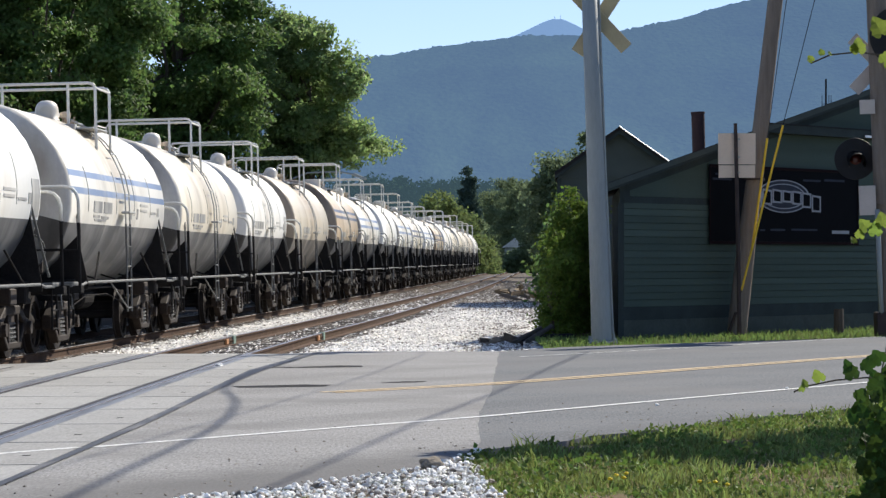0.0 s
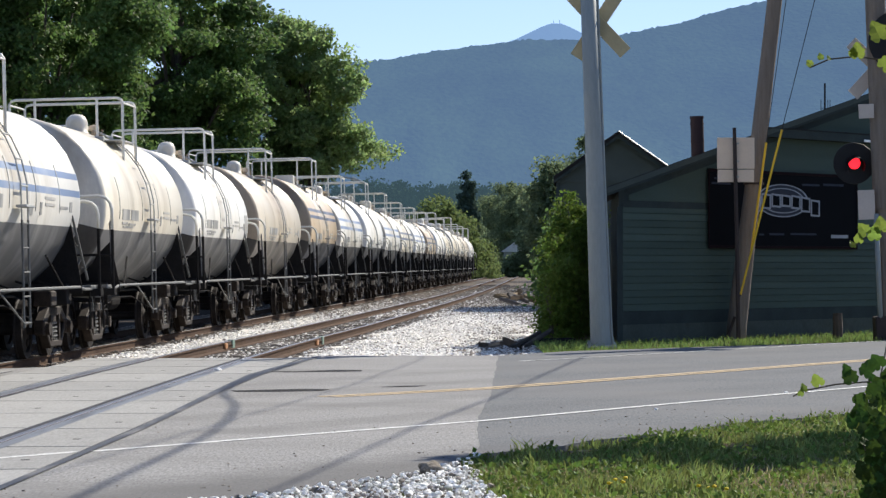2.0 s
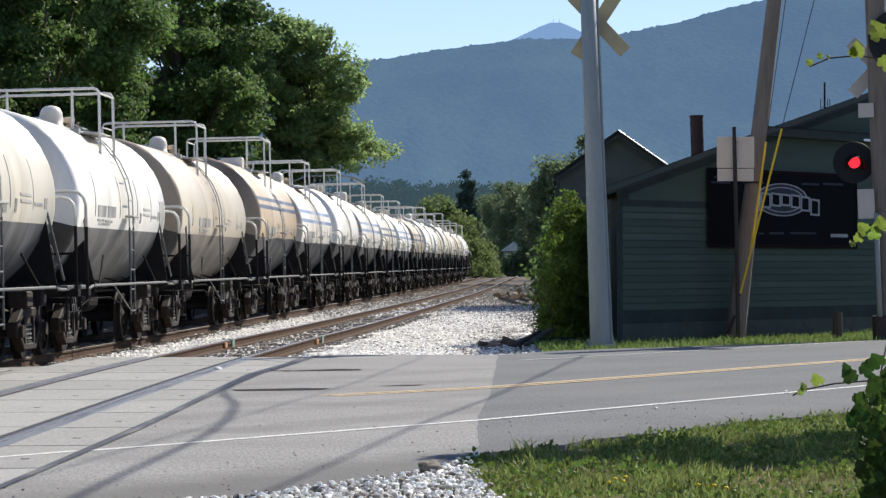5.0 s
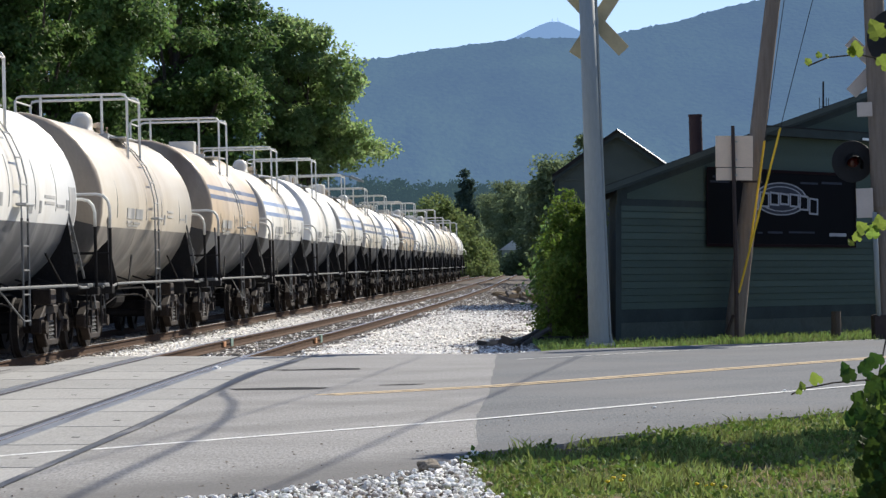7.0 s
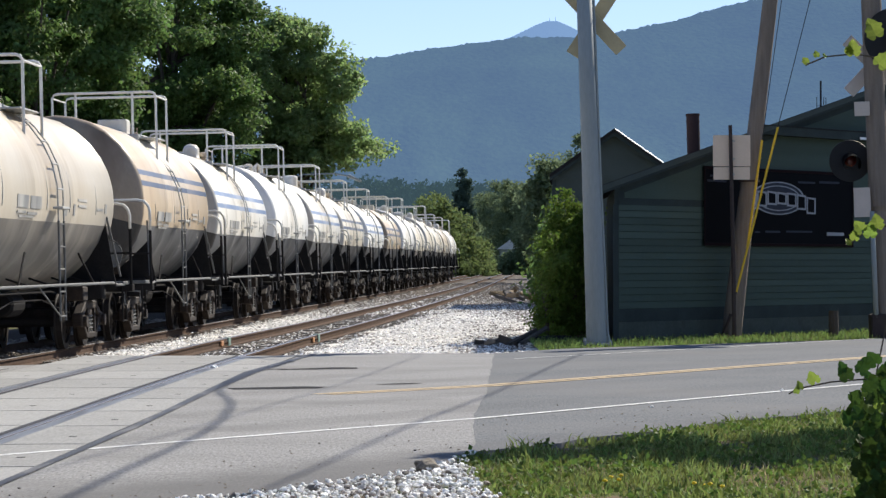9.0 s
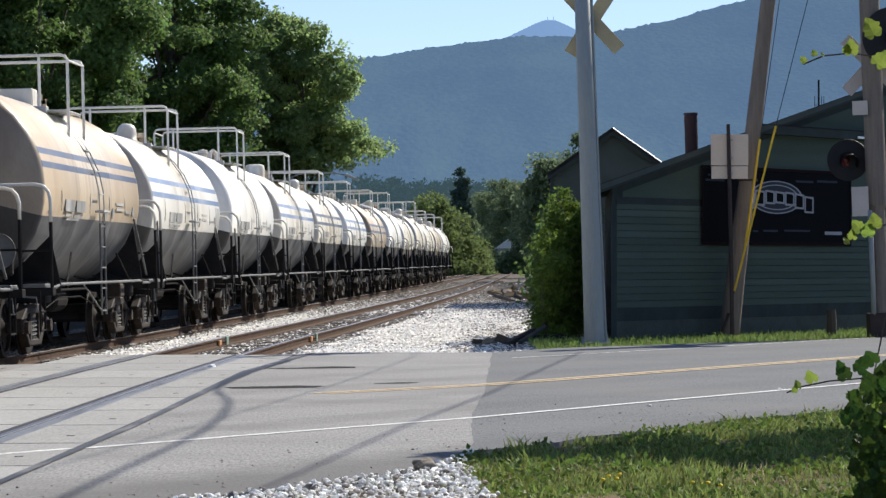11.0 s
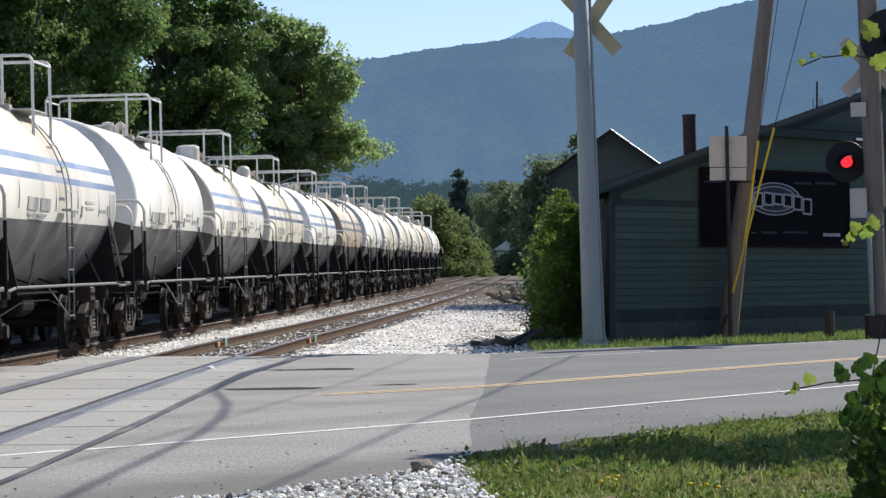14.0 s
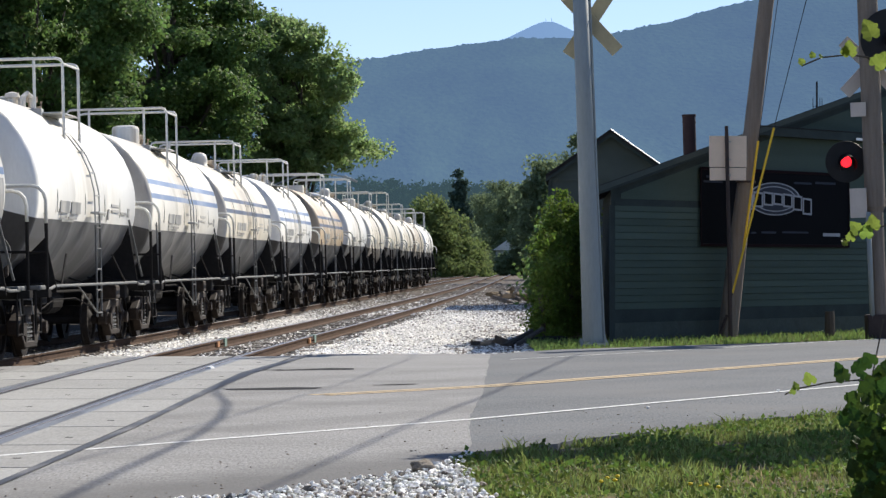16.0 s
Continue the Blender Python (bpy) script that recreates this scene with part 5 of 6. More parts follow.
def train():
    first = tank_car()
    cars = [first]
    first.matrix_basis = car_pose(CARS[0][0])
    for y, _ in CARS[1:]:
        cars.append(copy_thing(first, car_pose(y)))
    # end parts, trucks and rails of each car follow the length of its tank
    for c, (_, half) in zip(cars, CARS):
        for ch in c.children:
            kind = ch.name.split(".")[0]
            ys = [v.co.y + ch.location.y for v in ch.data.vertices] if ch.data else [ch.location.y]
            mid = (min(ys) + max(ys)) / 2
            if kind in ("side_rail", "brake_pipe", "brake_rod"):
                ch.scale.y = half / HALF
            elif kind == "data_panel" or abs(mid) > 2.9 and kind != "tank":
                ch.location.y += math.copysign(half - HALF - (0.27 if kind in ("coupler", "air_hose", "uncoupling_rod") else 0.0), mid)
    meshes, vents = {}, {}
    for shape, which in ((box(-0.30, 0.30, -0.22, 0.22, 3.78, 4.20, 0.02), (5, 11)), (revolve([(0.29, 3.78), (0.29, 4.24), (0.27, 4.29), (0.18, 4.32), (0.0, 4.33)], 22), (8, 13)), (small_valves(), (7, 10))):
        me = bpy.data.meshes.new("valve_housing")
        bmesh.ops.recalc_face_normals(shape, faces=shape.faces)
        shape.to_mesh(me)
        shape.free()
        me.materials.append(P["bright"])
        for k in which:
            vents[k] = me
    lifts = {4: 0.08, 5: 0.36, 6: 0.16, 7: 0.31, 8: 0.16, 12: 0.2, 14: 0.3}
    for i, c in enumerate(cars):
        if i in lifts:
            for ch in c.children:
                if ch.name.split(".")[0] in ("guard_rail", "rail_post", "side_guard", "platform", "valve_dome", "manway", "vent_valve", "post_foot"):
                    ch.location.z += lifts[i] * (0.6 if ch.name.split(".")[0] in ("valve_dome", "manway", "vent_valve", "post_foot", "platform") else 1.0)
        if i not in (0, 3, 6, 9, 13):
            for ch in [ch for ch in c.children if ch.name.startswith("data_panel")]:
                bpy.data.objects.remove(ch)
        up, low, stripe, label = LIVERY[i % len(LIVERY)]
        key = (up, low, stripe, CARS[i][1], {1: (16.8, 12.8, 6.2, 2.2), 5: (22, 18.3, 14.2, 10.6)}.get(i, (21, 17.2, 10.5, 6.7)), R + 0.3 * lifts.get(i, 0.0))
        if key not in meshes:
            meshes[key] = tank_mesh(*key)
        for ch in c.children:
            if ch.name.startswith("tank"):
                ch.data = meshes[key]
                ch.location.x, ch.location.z = XO - (key[-1] - R), CZ + 0.35 * lifts.get(i, 0.0)
        if i in vents:
            for ch in c.children:
                if ch.name.startswith("valve_dome"):
                    ch.data = vents[i]
                    tagged(ch, "white valve housing")
        tagged(c, label)
    return cars


cars = train()
# ---- trees and plants ----


def leaf_mesh(name, centres, size, mats, parent=None, label="", seed=0, droop=0.4, out=None):
    """Leaves as small bent diamonds at the given centres."""
    rng = np.random.default_rng(seed)
    n = len(centres)
    u = rng.normal(size=(n, 3))
    u[:, 2] -= droop
    u /= np.linalg.norm(u, axis=1, keepdims=True)
    w = np.cross(u, rng.normal(size=(n, 3)))
    w /= np.linalg.norm(w, axis=1, keepdims=True)
    if out is not None:
        # leaves face away from the middle of their clump and up
        face = out + np.array([0, 0, 0.55]) + rng.normal(size=(n, 3)) * 0.8
        face /= np.linalg.norm(face, axis=1, keepdims=True)
        u = np.cross(face, rng.normal(size=(n, 3)))
        u /= np.linalg.norm(u, axis=1, keepdims=True)
        w = np.cross(u, face)
    nn = np.cross(u, w)
    L = (size * rng.uniform(0.6, 1.35, n))[:, None]
    c = np.asarray(centres)
    v = np.stack([c, c + u * L * 0.45 + w * L * 0.36 + nn * L * 0.10, c + u * L, c + u * L * 0.45 - w * L * 0.36 + nn * L * 0.10], 1).reshape(-1, 3)
    i = 4 * np.arange(n)[:, None]
    f = np.concatenate([i + np.array([[0, 1, 2]]), i + np.array([[0, 2, 3]])], 1).reshape(-1, 3)
    ob = mesh_object(name, v.tolist(), f.tolist(), mats)
    if parent:
        ob.parent = parent
    return tagged(ob, label)


def crown_points(blobs, clumps, leaves, spread, seed, boughs=0):
    """Leaf places in flattened clumps near the skins of the crown's blobs (x, y, z, rx, ry, rz); clumps may gather on boughs."""
    rng = np.random.default_rng(seed)
    blobs = np.array(blobs, float)
    vol = (blobs[:, 3] * blobs[:, 4] * blobs[:, 5]) ** (2 / 3)
    many = boughs or clumps
    pick = rng.choice(len(blobs), many, p=vol / vol.sum())
    d = rng.normal(size=(many, 3))
    d /= np.linalg.norm(d, axis=1, keepdims=True)
    r = rng.uniform(0.62 if boughs else 0.30, 1.06, (many, 1)) ** 0.8
    centre = blobs[pick, :3] + d * r * blobs[pick, 3:]
    if boughs:
        host = rng.integers(0, boughs, clumps)
        d = rng.normal(size=(clumps, 3))
        centre = centre[host] + d / np.linalg.norm(d, axis=1, keepdims=True) * rng.uniform(0.4, 1.0, (clumps, 1)) * np.array([1, 1, 0.55]) * rng.uniform(0.7, 1.35, boughs)[host][:, None] * spread * 1.7
    sp = spread * rng.uniform(0.5, 1.4, (clumps, 1, 1))
    d = rng.normal(size=(clumps, leaves, 3))
    d /= np.linalg.norm(d, axis=2, keepdims=True)
    reach = rng.uniform(0.55, 1.75 if not boughs else 1.45, (clumps, leaves, 1))
    return centre, (centre[:, None] + d * reach * sp * np.array([1, 1, 0.62])).reshape(-1, 3), d.reshape(-1, 3)


def tree(name, base, height, blobs, clumps, leaves, spread, size, mat, label, seed, trunk=0.28, boughs=0):
    """A tapered trunk with limbs that reach into the crown, and a crown of many leaves."""
    t = thing(name, pose(*base), label, "tree")
    rng = random.Random(seed)
    bm = bmesh.new()
    top = height * 0.72
    pts = [Vector((0.25 * math.sin(k * 1.3 + seed), 0.2 * math.cos(k * 1.7), top * k / 5)) for k in range(6)]
    pts[0] = Vector((0, 0, -0.3))
    add_tube(bm, pts, [trunk * (1.25 if k == 0 else 1 - 0.14 * k) for k in range(6)], 10)
    centres, points, facing = crown_points(blobs, clumps, leaves, spread, seed, boughs)
    for k in range(26):
        c = Vector(centres[rng.randrange(len(centres))].tolist())
        s = pts[rng.randrange(1, 6)]
        m = (s + c) / 2 + Vector((rng.uniform(-0.3, 0.3), rng.uniform(-0.3, 0.3), rng.uniform(0, 0.5)))
        add_tube(bm, [s, m, c], [trunk * 0.34, trunk * 0.2, trunk * 0.06], 6)
    part("trunk", bm, M["bark"], t, smooth=True)
    leaf_mesh("crown", points, size, mat, t, seed=seed, out=facing)
    return t


def blob_tree(x, y, h, w, seed, bottom=0.12):
    """Crown blobs round a trunk, in the tree's own space."""
    rng, out = random.Random(seed), []
    for k in range(13):
        z = h * (bottom + (0.95 - bottom) * (k + 0.5) / 13)
        t = (z / h - bottom) / (1 - bottom)
        ring = w * (0.35 + 0.75 * math.sin(math.pi * min(1, t * 0.9 + 0.12)) ** 0.8)
        a = k * 2.4 + rng.uniform(-0.4, 0.4)
        r = ring * rng.uniform(0.3, 0.62)
        s = ring * rng.uniform(0.42, 0.62)
        out.append((r * math.cos(a), r * math.sin(a), z, s, s, s * 0.85))
    return out


# big maples behind the train
for x, y, h, w, seed in ((-19.5, 92, 15.5, 4.6, 11), (-14.9, 96, 16.5, 4.6, 12), (-11.5, 117, 17.5, 4.4, 13), (-21.5, 108, 17.0, 5.0, 14), (-16.5, 126, 19.0, 5.8, 15)):
    tree("maple_tree", (x, y, -0.2), h, blob_tree(x, y, h, w, seed), 680, 150, 0.52, 0.19, M["leaf"], "large dark green maple tree beside the track", seed, 0.36, 130)
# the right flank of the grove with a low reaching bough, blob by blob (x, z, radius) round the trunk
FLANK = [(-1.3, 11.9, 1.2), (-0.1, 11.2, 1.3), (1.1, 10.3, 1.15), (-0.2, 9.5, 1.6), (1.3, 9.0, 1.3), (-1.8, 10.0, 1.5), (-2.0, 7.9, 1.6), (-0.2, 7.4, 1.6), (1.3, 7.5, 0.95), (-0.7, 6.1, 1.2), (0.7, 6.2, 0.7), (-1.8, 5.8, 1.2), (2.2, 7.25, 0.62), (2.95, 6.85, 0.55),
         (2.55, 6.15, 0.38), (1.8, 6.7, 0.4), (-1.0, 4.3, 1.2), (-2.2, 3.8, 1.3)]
tree("maple_tree", (-6.2, 124, -0.2), 12.5, [(x, 1.2 * math.sin(7 * x + z), z + 0.2, r * 0.72, r * 1.2, r * 0.65) for x, z, r in FLANK], 560, 140, 0.42, 0.18, M["leaf_lit_flank"], "maple tree with its lit flank painted paler and a low bough over the track", 21, 0.3, 150)


def hedge(name, pts, seed, label, mat, size=0.24, clumps=420, leaves=40, spread=0.42):
    """A run of trackside scrub: blobs along a line of (x, y, height, radius)."""
    h = thing(name, pose(pts[0][0], pts[0][1], -0.2), label, "shrub")
    rng = random.Random(seed)
    blobs = []
    bm = bmesh.new()
    for (x0, y0, h0, r0), (x1, y1, h1, r1) in zip(pts[:-1], pts[1:]):
        for k in range(5):
            u = (k + rng.random()) / 5
            x, y, hh, r = x0 + (x1 - x0) * u - pts[0][0], y0 + (y1 - y0) * u - pts[0][1], h0 + (h1 - h0) * u, r0 + (r1 - r0) * u
            hh *= rng.uniform(0.75, 1.1)
            for z in (0.25, 0.6, 0.85):
                blobs.append((x + rng.uniform(-0.3, 0.3) * r, y + rng.uniform(-1, 1), hh * z, r * (1.1 - 0.5 * z), r * 1.2, hh * 0.26))
            add_tube(bm, [(x, y, -0.1), (x + rng.uniform(-0.2, 0.2), y, hh * 0.7)], [0.06, 0.02], 5)
    part("stem", bm, M["bark"], h)
    _, points, facing = crown_points(blobs, clumps, leaves, spread, seed)
    leaf_mesh("foliage", points, size, mat, h, seed=seed, out=facing)
    return h


hedge("trackside_shrub", [(-3.5, 290, 8.0, 2.0), (0.5, 295, 7.6, 2.0), (3.2, 300, 5.6, 1.5), (5.4, 308, 3.0, 0.9), (6.2, 318, 1.4, 0.5)], 31, "bright green scrub along the far side of the track", M["leaf_scrub"], 0.34, 900, 40, 0.6)
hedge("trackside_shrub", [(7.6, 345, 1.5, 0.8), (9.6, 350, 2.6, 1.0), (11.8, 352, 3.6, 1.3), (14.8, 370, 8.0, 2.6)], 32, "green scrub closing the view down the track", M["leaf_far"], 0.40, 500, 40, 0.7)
hedge("trackside_shrub", [(3.35, 88, 1.8, 0.4), (5.3, 124, 3.6, 0.8), (8.6, 160, 5.6, 1.8), (11.8, 210, 8.4, 2.4)], 33, "green scrub behind the sheds", M["leaf"], 0.26, 620, 40, 0.5)
hedge("corner_shrub", [(2.15, 52.6, 1.7, 0.32), (2.55, 55.5, 2.75, 0.48), (3.3, 60.0, 3.0, 0.55)], 34, "leafy young shrub at the corner of the green building", M["leaf_bright"], 0.075, 520, 75, 0.15)

FAR = [(8.2, 470, 14.0, 4.2), (12.6, 345, 12.0, 3.4), (15.5, 350, 13.5, 4.5), (5.4, 480, 13.0, 4.2), (11.0, 460, 15.5, 4.5), (1.0, 420, 11.0, 4.0), (4.2, 420, 9.5, 3.5), (8.75, 205, 9.6, 1.7), (15.0, 260, 14.5, 4.2), (12.0, 400, 14.0, 5.0), (18.0, 250, 12.0, 4.0)]
for i, (x, y, h, w) in enumerate(FAR):
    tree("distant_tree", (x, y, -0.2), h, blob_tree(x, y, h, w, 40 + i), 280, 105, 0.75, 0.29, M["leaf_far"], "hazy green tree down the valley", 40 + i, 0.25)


def far_woods():
    """A belt of low woods on the valley floor, below the ridge."""
    rng = np.random.default_rng(9)
    n = 110
    x = rng.uniform(-26, 20, n)
    y = rng.uniform(560, 700, n)
    h = rng.uniform(15, 21.5, n)
    pts = []
    for i in range(n):
        c, p, _ = crown_points([(x[i], y[i], h[i] * 0.45, h[i] * 0.42, h[i] * 0.42, h[i] * 0.5)], 42, 90, 1.7, 100 + i)
        pts.append(p)
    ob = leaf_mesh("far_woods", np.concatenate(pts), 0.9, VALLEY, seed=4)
    return tagged(ob, "belt of hazy blue-green woods in the valley", "woods", kind="stuff")


far_woods()


def conifer(x, y, h):
    t = thing("conifer_tree", pose(x, y, -0.2), "dark dense spruce in the valley", "tree")
    part("trunk", tube([(0, 0, 0), (0, 0, h)], [0.3, 0.05], 6), M["bark"], t)
    blobs = [(0.2 * math.sin(2 * k), 0, h * (0.15 + 0.8 * k / 8), r, r, h * 0.07) for k, r in enumerate((2.0, 1.9, 1.7, 1.6, 1.55, 1.5, 1.3, 1.0, 0.5))]
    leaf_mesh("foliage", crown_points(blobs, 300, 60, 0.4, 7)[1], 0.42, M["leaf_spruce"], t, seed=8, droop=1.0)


conifer(4.0, 420, 16.2)


def far_house():
    h = thing("far_house", pose(10.6, 392, -0.2), "small pale house among trees down the track", "house")
    part("wall", box(-1.5, 1.3, 0, 6, 0, 3.6), M["far_wall"], h)
    bm = bmesh.new()
    ring = [[bm.verts.new((x, y, z)) for x, z in ((-1.9, 3.5), (0.0, 4.9), (1.7, 3.5))] for y in (-0.4, 6.4)]
    bm.faces.new(ring[0])
    bm.faces.new(ring[1])
    for i in range(3):
        bm.faces.new((ring[0][i], ring[0][(i + 1) % 3], ring[1][(i + 1) % 3], ring[1][i]))
    part("roof", bm, M["far_roof"], h)
    for x in (-0.8, 0.6):
        w = part("window", box(x - 0.4, x + 0.4, -0.05, 0.0, 1.6, 2.8), M["billboard"], h)
        part("sill", box(x - 0.45, x + 0.45, -0.12, 0.0, 1.5, 1.6), M["white_plate"], w)


far_house()

lamp = thing("street_lamp", pose(-6.65, 112, -0.2), "thin curved street lamp beyond the train", "street lamp")
part("pole", tube([(0, 0, 0), (0, 0, 4.95)], [0.09, 0.06], 8), M["silver"], lamp)
part("arm", tube([(0, 0, 4.95), (1.0, 0, 5.33), (2.3, 0, 5.38), (3.0, 0, 5.25)], 0.035, 6), M["silver"], lamp)
part("head", tube([(2.9, 0, 5.28), (3.45, 0, 5.06)], [0.07, 0.05], 8), M["silver"], lamp)

# ---- gravel and grass ----
rng = np.random.default_rng(3)
n = 70000
sy = 43.5 + 84 * rng.random(n) ** 1.75
sx = np.array([main_x(y) for y in sy]) - 2.2 + rng.random(n) * (np.array([side_x(y) - main_x(y) for y in sy]) + 7.5)
dm, ds = np.abs(sx - np.array([main_x(y) for y in sy])), np.abs(sx - np.array([side_x(y) for y in sy]))
# dark stones: dirt elsewhere, painted shade under and left of the train
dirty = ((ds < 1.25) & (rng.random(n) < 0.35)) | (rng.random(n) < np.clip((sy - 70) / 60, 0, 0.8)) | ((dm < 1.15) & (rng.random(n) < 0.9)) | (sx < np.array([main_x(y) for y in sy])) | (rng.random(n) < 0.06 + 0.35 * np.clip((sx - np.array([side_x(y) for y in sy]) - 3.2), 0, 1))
keep = (np.abs(ds - GAUGE) > 0.1) & (np.abs(dm - GAUGE) > 0.1)
edge_y = np.interp(sx, [-9.0, -4.55, -1.7, 0.91, 2.1], [35.6, 40.5, 43.9, 43.95, 46.2])
keep &= sy > edge_y + 0.05
sx, sy, dirty, ds = sx[keep], sy[keep], dirty[keep], ds[keep]
# stones fill the gaps between the siding's ties up to the ties' tops
across = sx - np.array([side_x(y) for y in sy])
gap = np.abs(((sy + 0.06 * across - 45.5) / 0.52) % 1.0 - 0.5)
fill = (ds > 1.35) | ((gap < 0.2) & (rng.random(len(sx)) < 0.6)) | (rng.random(len(sx)) < 0.05)
sx, sy, dirty, ds = sx[fill], sy[fill], dirty[fill], ds[fill]
sz = np.where(ds < 1.35, -0.178 + 0.03 * rng.random(len(sx)), -0.165 + 0.05 * rng.random(len(sx)))
stones("ballast_stones", np.stack([sx, sy, sz], 1), (0.022, 0.05), [M["stone"], M["stone_dirt_shade"]], "pale crushed stone between and beside the tracks", 5, dirty)

# coarser, dirtier stones further down the line
n = 15000
fy = 84 + 120 * rng.random(n) ** 1.5
mx, sdx = np.array([main_x(y) for y in fy]), np.array([side_x(y) for y in fy])
fx = mx + 0.95 + rng.random(n) * (sdx - mx + 3.4)
clear = (np.abs(np.abs(fx - sdx) - GAUGE) > 0.12)
fx, fy = fx[clear], fy[clear]
stones("ballast_stones", np.stack([fx, fy, -0.175 + 0.03 * rng.random(len(fx))], 1), (0.04, 0.10), [M["stone"], M["stone_dirt_shade"], M["boulder"]], "brown-dusted coarse stone far down the tracks", 25, np.where(rng.random(len(fx)) < np.clip(1.2 - (fy - 84) / 50, 0.12, 0.8) * 0.4, 0, 1 + (rng.random(len(fx)) < 0.45)))

# near heap at the road's edge
n = 17000
gx = -2.4 + 3.0 * rng.random(n)
gy = 12.5 + 8.2 * rng.random(n)
edge = np.interp(gx, [-6.0, -1.61, -1.12, -0.14, 0.29], [11.5, 16.9, 17.5, 19.3, 21.1])
keep = (gy < edge - 0.02 + 0.12 * rng.random(n)) & (gx < 0.28 + 0.15 * rng.random(n) - 0.06 * (gy - 17))
gx, gy = gx[keep], gy[keep]
stones("gravel_heap", np.stack([gx, gy, -0.04 + 0.06 * rng.random(len(gx))], 1), (0.010, 0.027), [M["stone"], M["stone_dirt_shade"]], "pale round gravel at the road's edge", 6, rng.random(len(gx)) < 0.16, True)


# grit swept to the road's edges
n = 420
t = rng.random(n)
off = np.where(rng.random(n) < 0.7, rng.random(n) ** 2 * 2.0, rng.random(n) * 9)
ax, ay = -3.0 + 7.5 * t, np.interp(-3.0 + 7.5 * t, [-3.0, -1.61, -0.14, 0.29, 1.01, 2.74, 4.3, 9.0], [15.2, 16.9, 19.3, 21.1, 22.3, 25.3, 27.3, 34.0])
stones("road_grit", np.stack([ax - 0.832 * off, ay + 0.1 + 0.555 * off, 0.004 + 0 * ax], 1), (0.005, 0.016), [M["stone_dirt_shade"], M["boulder"]], "loose grit on the road", 16, rng.random(n) < 0.3)


def verge(name, outline_fn, xs, ys, top, label):
    verts, w = [], len(xs)
    for y in ys:
        for x in xs:
            verts.append((x, y, outline_fn(x, y) + 0.02 * noise.noise((x * 2, y * 2, 5))))
    faces = [(j * w + i, j * w + i + 1, (j + 1) * w + i + 1, (j + 1) * w + i) for j in range(len(ys) - 1) for i in range(w - 1)]
    return tagged(mesh_object(name, verts, faces, M["ground"], smooth=True), label, "ground", kind="structure")


def near_edge(x):
    return float(np.interp(x, [-14, -6.0, -1.61, -1.12, -0.14, 0.29, 1.01, 2.74, 4.3, 9.0, 30.0], [7.0, 11.5, 16.9, 17.5, 19.3, 21.1, 22.3, 25.3, 27.3, 34.0, 64.0]))


def far_edge(x):
    return float(np.interp(x, [0.91, 2.1, 4.2, 8.4, 14.0, 27.0], [43.9, 46.2, 48.2, 52.0, 60.0, 80.0]))


verge("near_verge", lambda x, y: -0.05 - 0.4 * max(0.0, y - near_edge(x) + 0.1), np.linspace(-8, 14, 60), np.linspace(4, 40, 90), 0, "soil of the near grass verge")
verge("far_verge", lambda x, y: -0.03 - 0.5 * max(0.0, far_edge(x) - y + 0.1) - 0.8 * max(0.0, 2.5 + 0.03 * (y - 46) - x), np.linspace(1.6, 20, 70), np.linspace(43, 68, 80), 0, "soil of the grass strip before the building")


def grass(name, places, heights, label, seed, width=0.012, mat="grass"):
    """Grass blades of two bent segments each."""
    rng = np.random.default_rng(seed)
    n = len(places)
    a = rng.uniform(0, 6.28, n)
    side = np.stack([np.cos(a), np.sin(a), 0 * a], 1) * (width * rng.uniform(0.6, 1.3, n))[:, None]
    b = rng.uniform(0, 6.28, n)
    bend = np.stack([np.cos(b), np.sin(b), 0 * b], 1) * (heights * rng.uniform(0.15, 0.9, n))[:, None]
    up = np.stack([0 * a, 0 * a, heights], 1)
    p = np.asarray(places)
    v = np.stack([p - side, p + side, p + up * 0.6 + bend * 0.35 - side * 0.7, p + up * 0.6 + bend * 0.35 + side * 0.7, p + up * 0.9 + bend], 1).reshape(-1, 3)
    i = 5 * np.arange(n)[:, None]
    f = np.concatenate([i + np.array([[0, 1, 3]]), i + np.array([[0, 3, 2]]), i + np.array([[2, 3, 4]])], 1).reshape(-1, 3)
    return tagged(mesh_object(name, v.tolist(), f.tolist(), M[mat]), label, "grass", kind="stuff")


n = 90000
px = -0.3 + 5.2 * rng.random(n)
py = 15.5 + 15.0 * rng.random(n)
ne = np.array([near_edge(x) for x in px])
clump = np.array([noise.noise((x * 2.2, y * 2.2, 8.0)) for x, y in zip(px, py)])
keep = (py < ne - 0.05 + 0.12 * rng.random(n)) & (px > 0.0 + 0.10 * (21 - py) + 0.12 * rng.random(n)) & (clump + rng.random(n) * 0.8 > 0.16) & (px / py < 0.19)
bare = ((px - 2.5) / 0.42) ** 2 + ((py - 18.9) / 1.3) ** 2
keep &= (bare > 1) | (rng.random(n) < 0.3)
px, py, clump = px[keep], py[keep], clump[keep]
grass("near_grass", np.stack([px, py, -0.05 + 0 * px], 1), (0.020 + 0.075 * rng.random(len(px)) ** 2.4) * (1 + 1.7 * clump), "sunlit rough grass on the near verge", 12, 0.0078)
n = 14000
px, py = 0.0 + 4.9 * rng.random(n), 15.5 + 13.0 * rng.random(n)
ne = np.array([near_edge(x) for x in px])
worn = np.exp(-((px - 2.55) / 0.5) ** 2 - ((py - 18.9) / 1.5) ** 2) + 0.5 * np.array([max(0.0, noise.noise((x * 1.6, y * 1.6, 4.0))) for x, y in zip(px, py)]) + 0.10
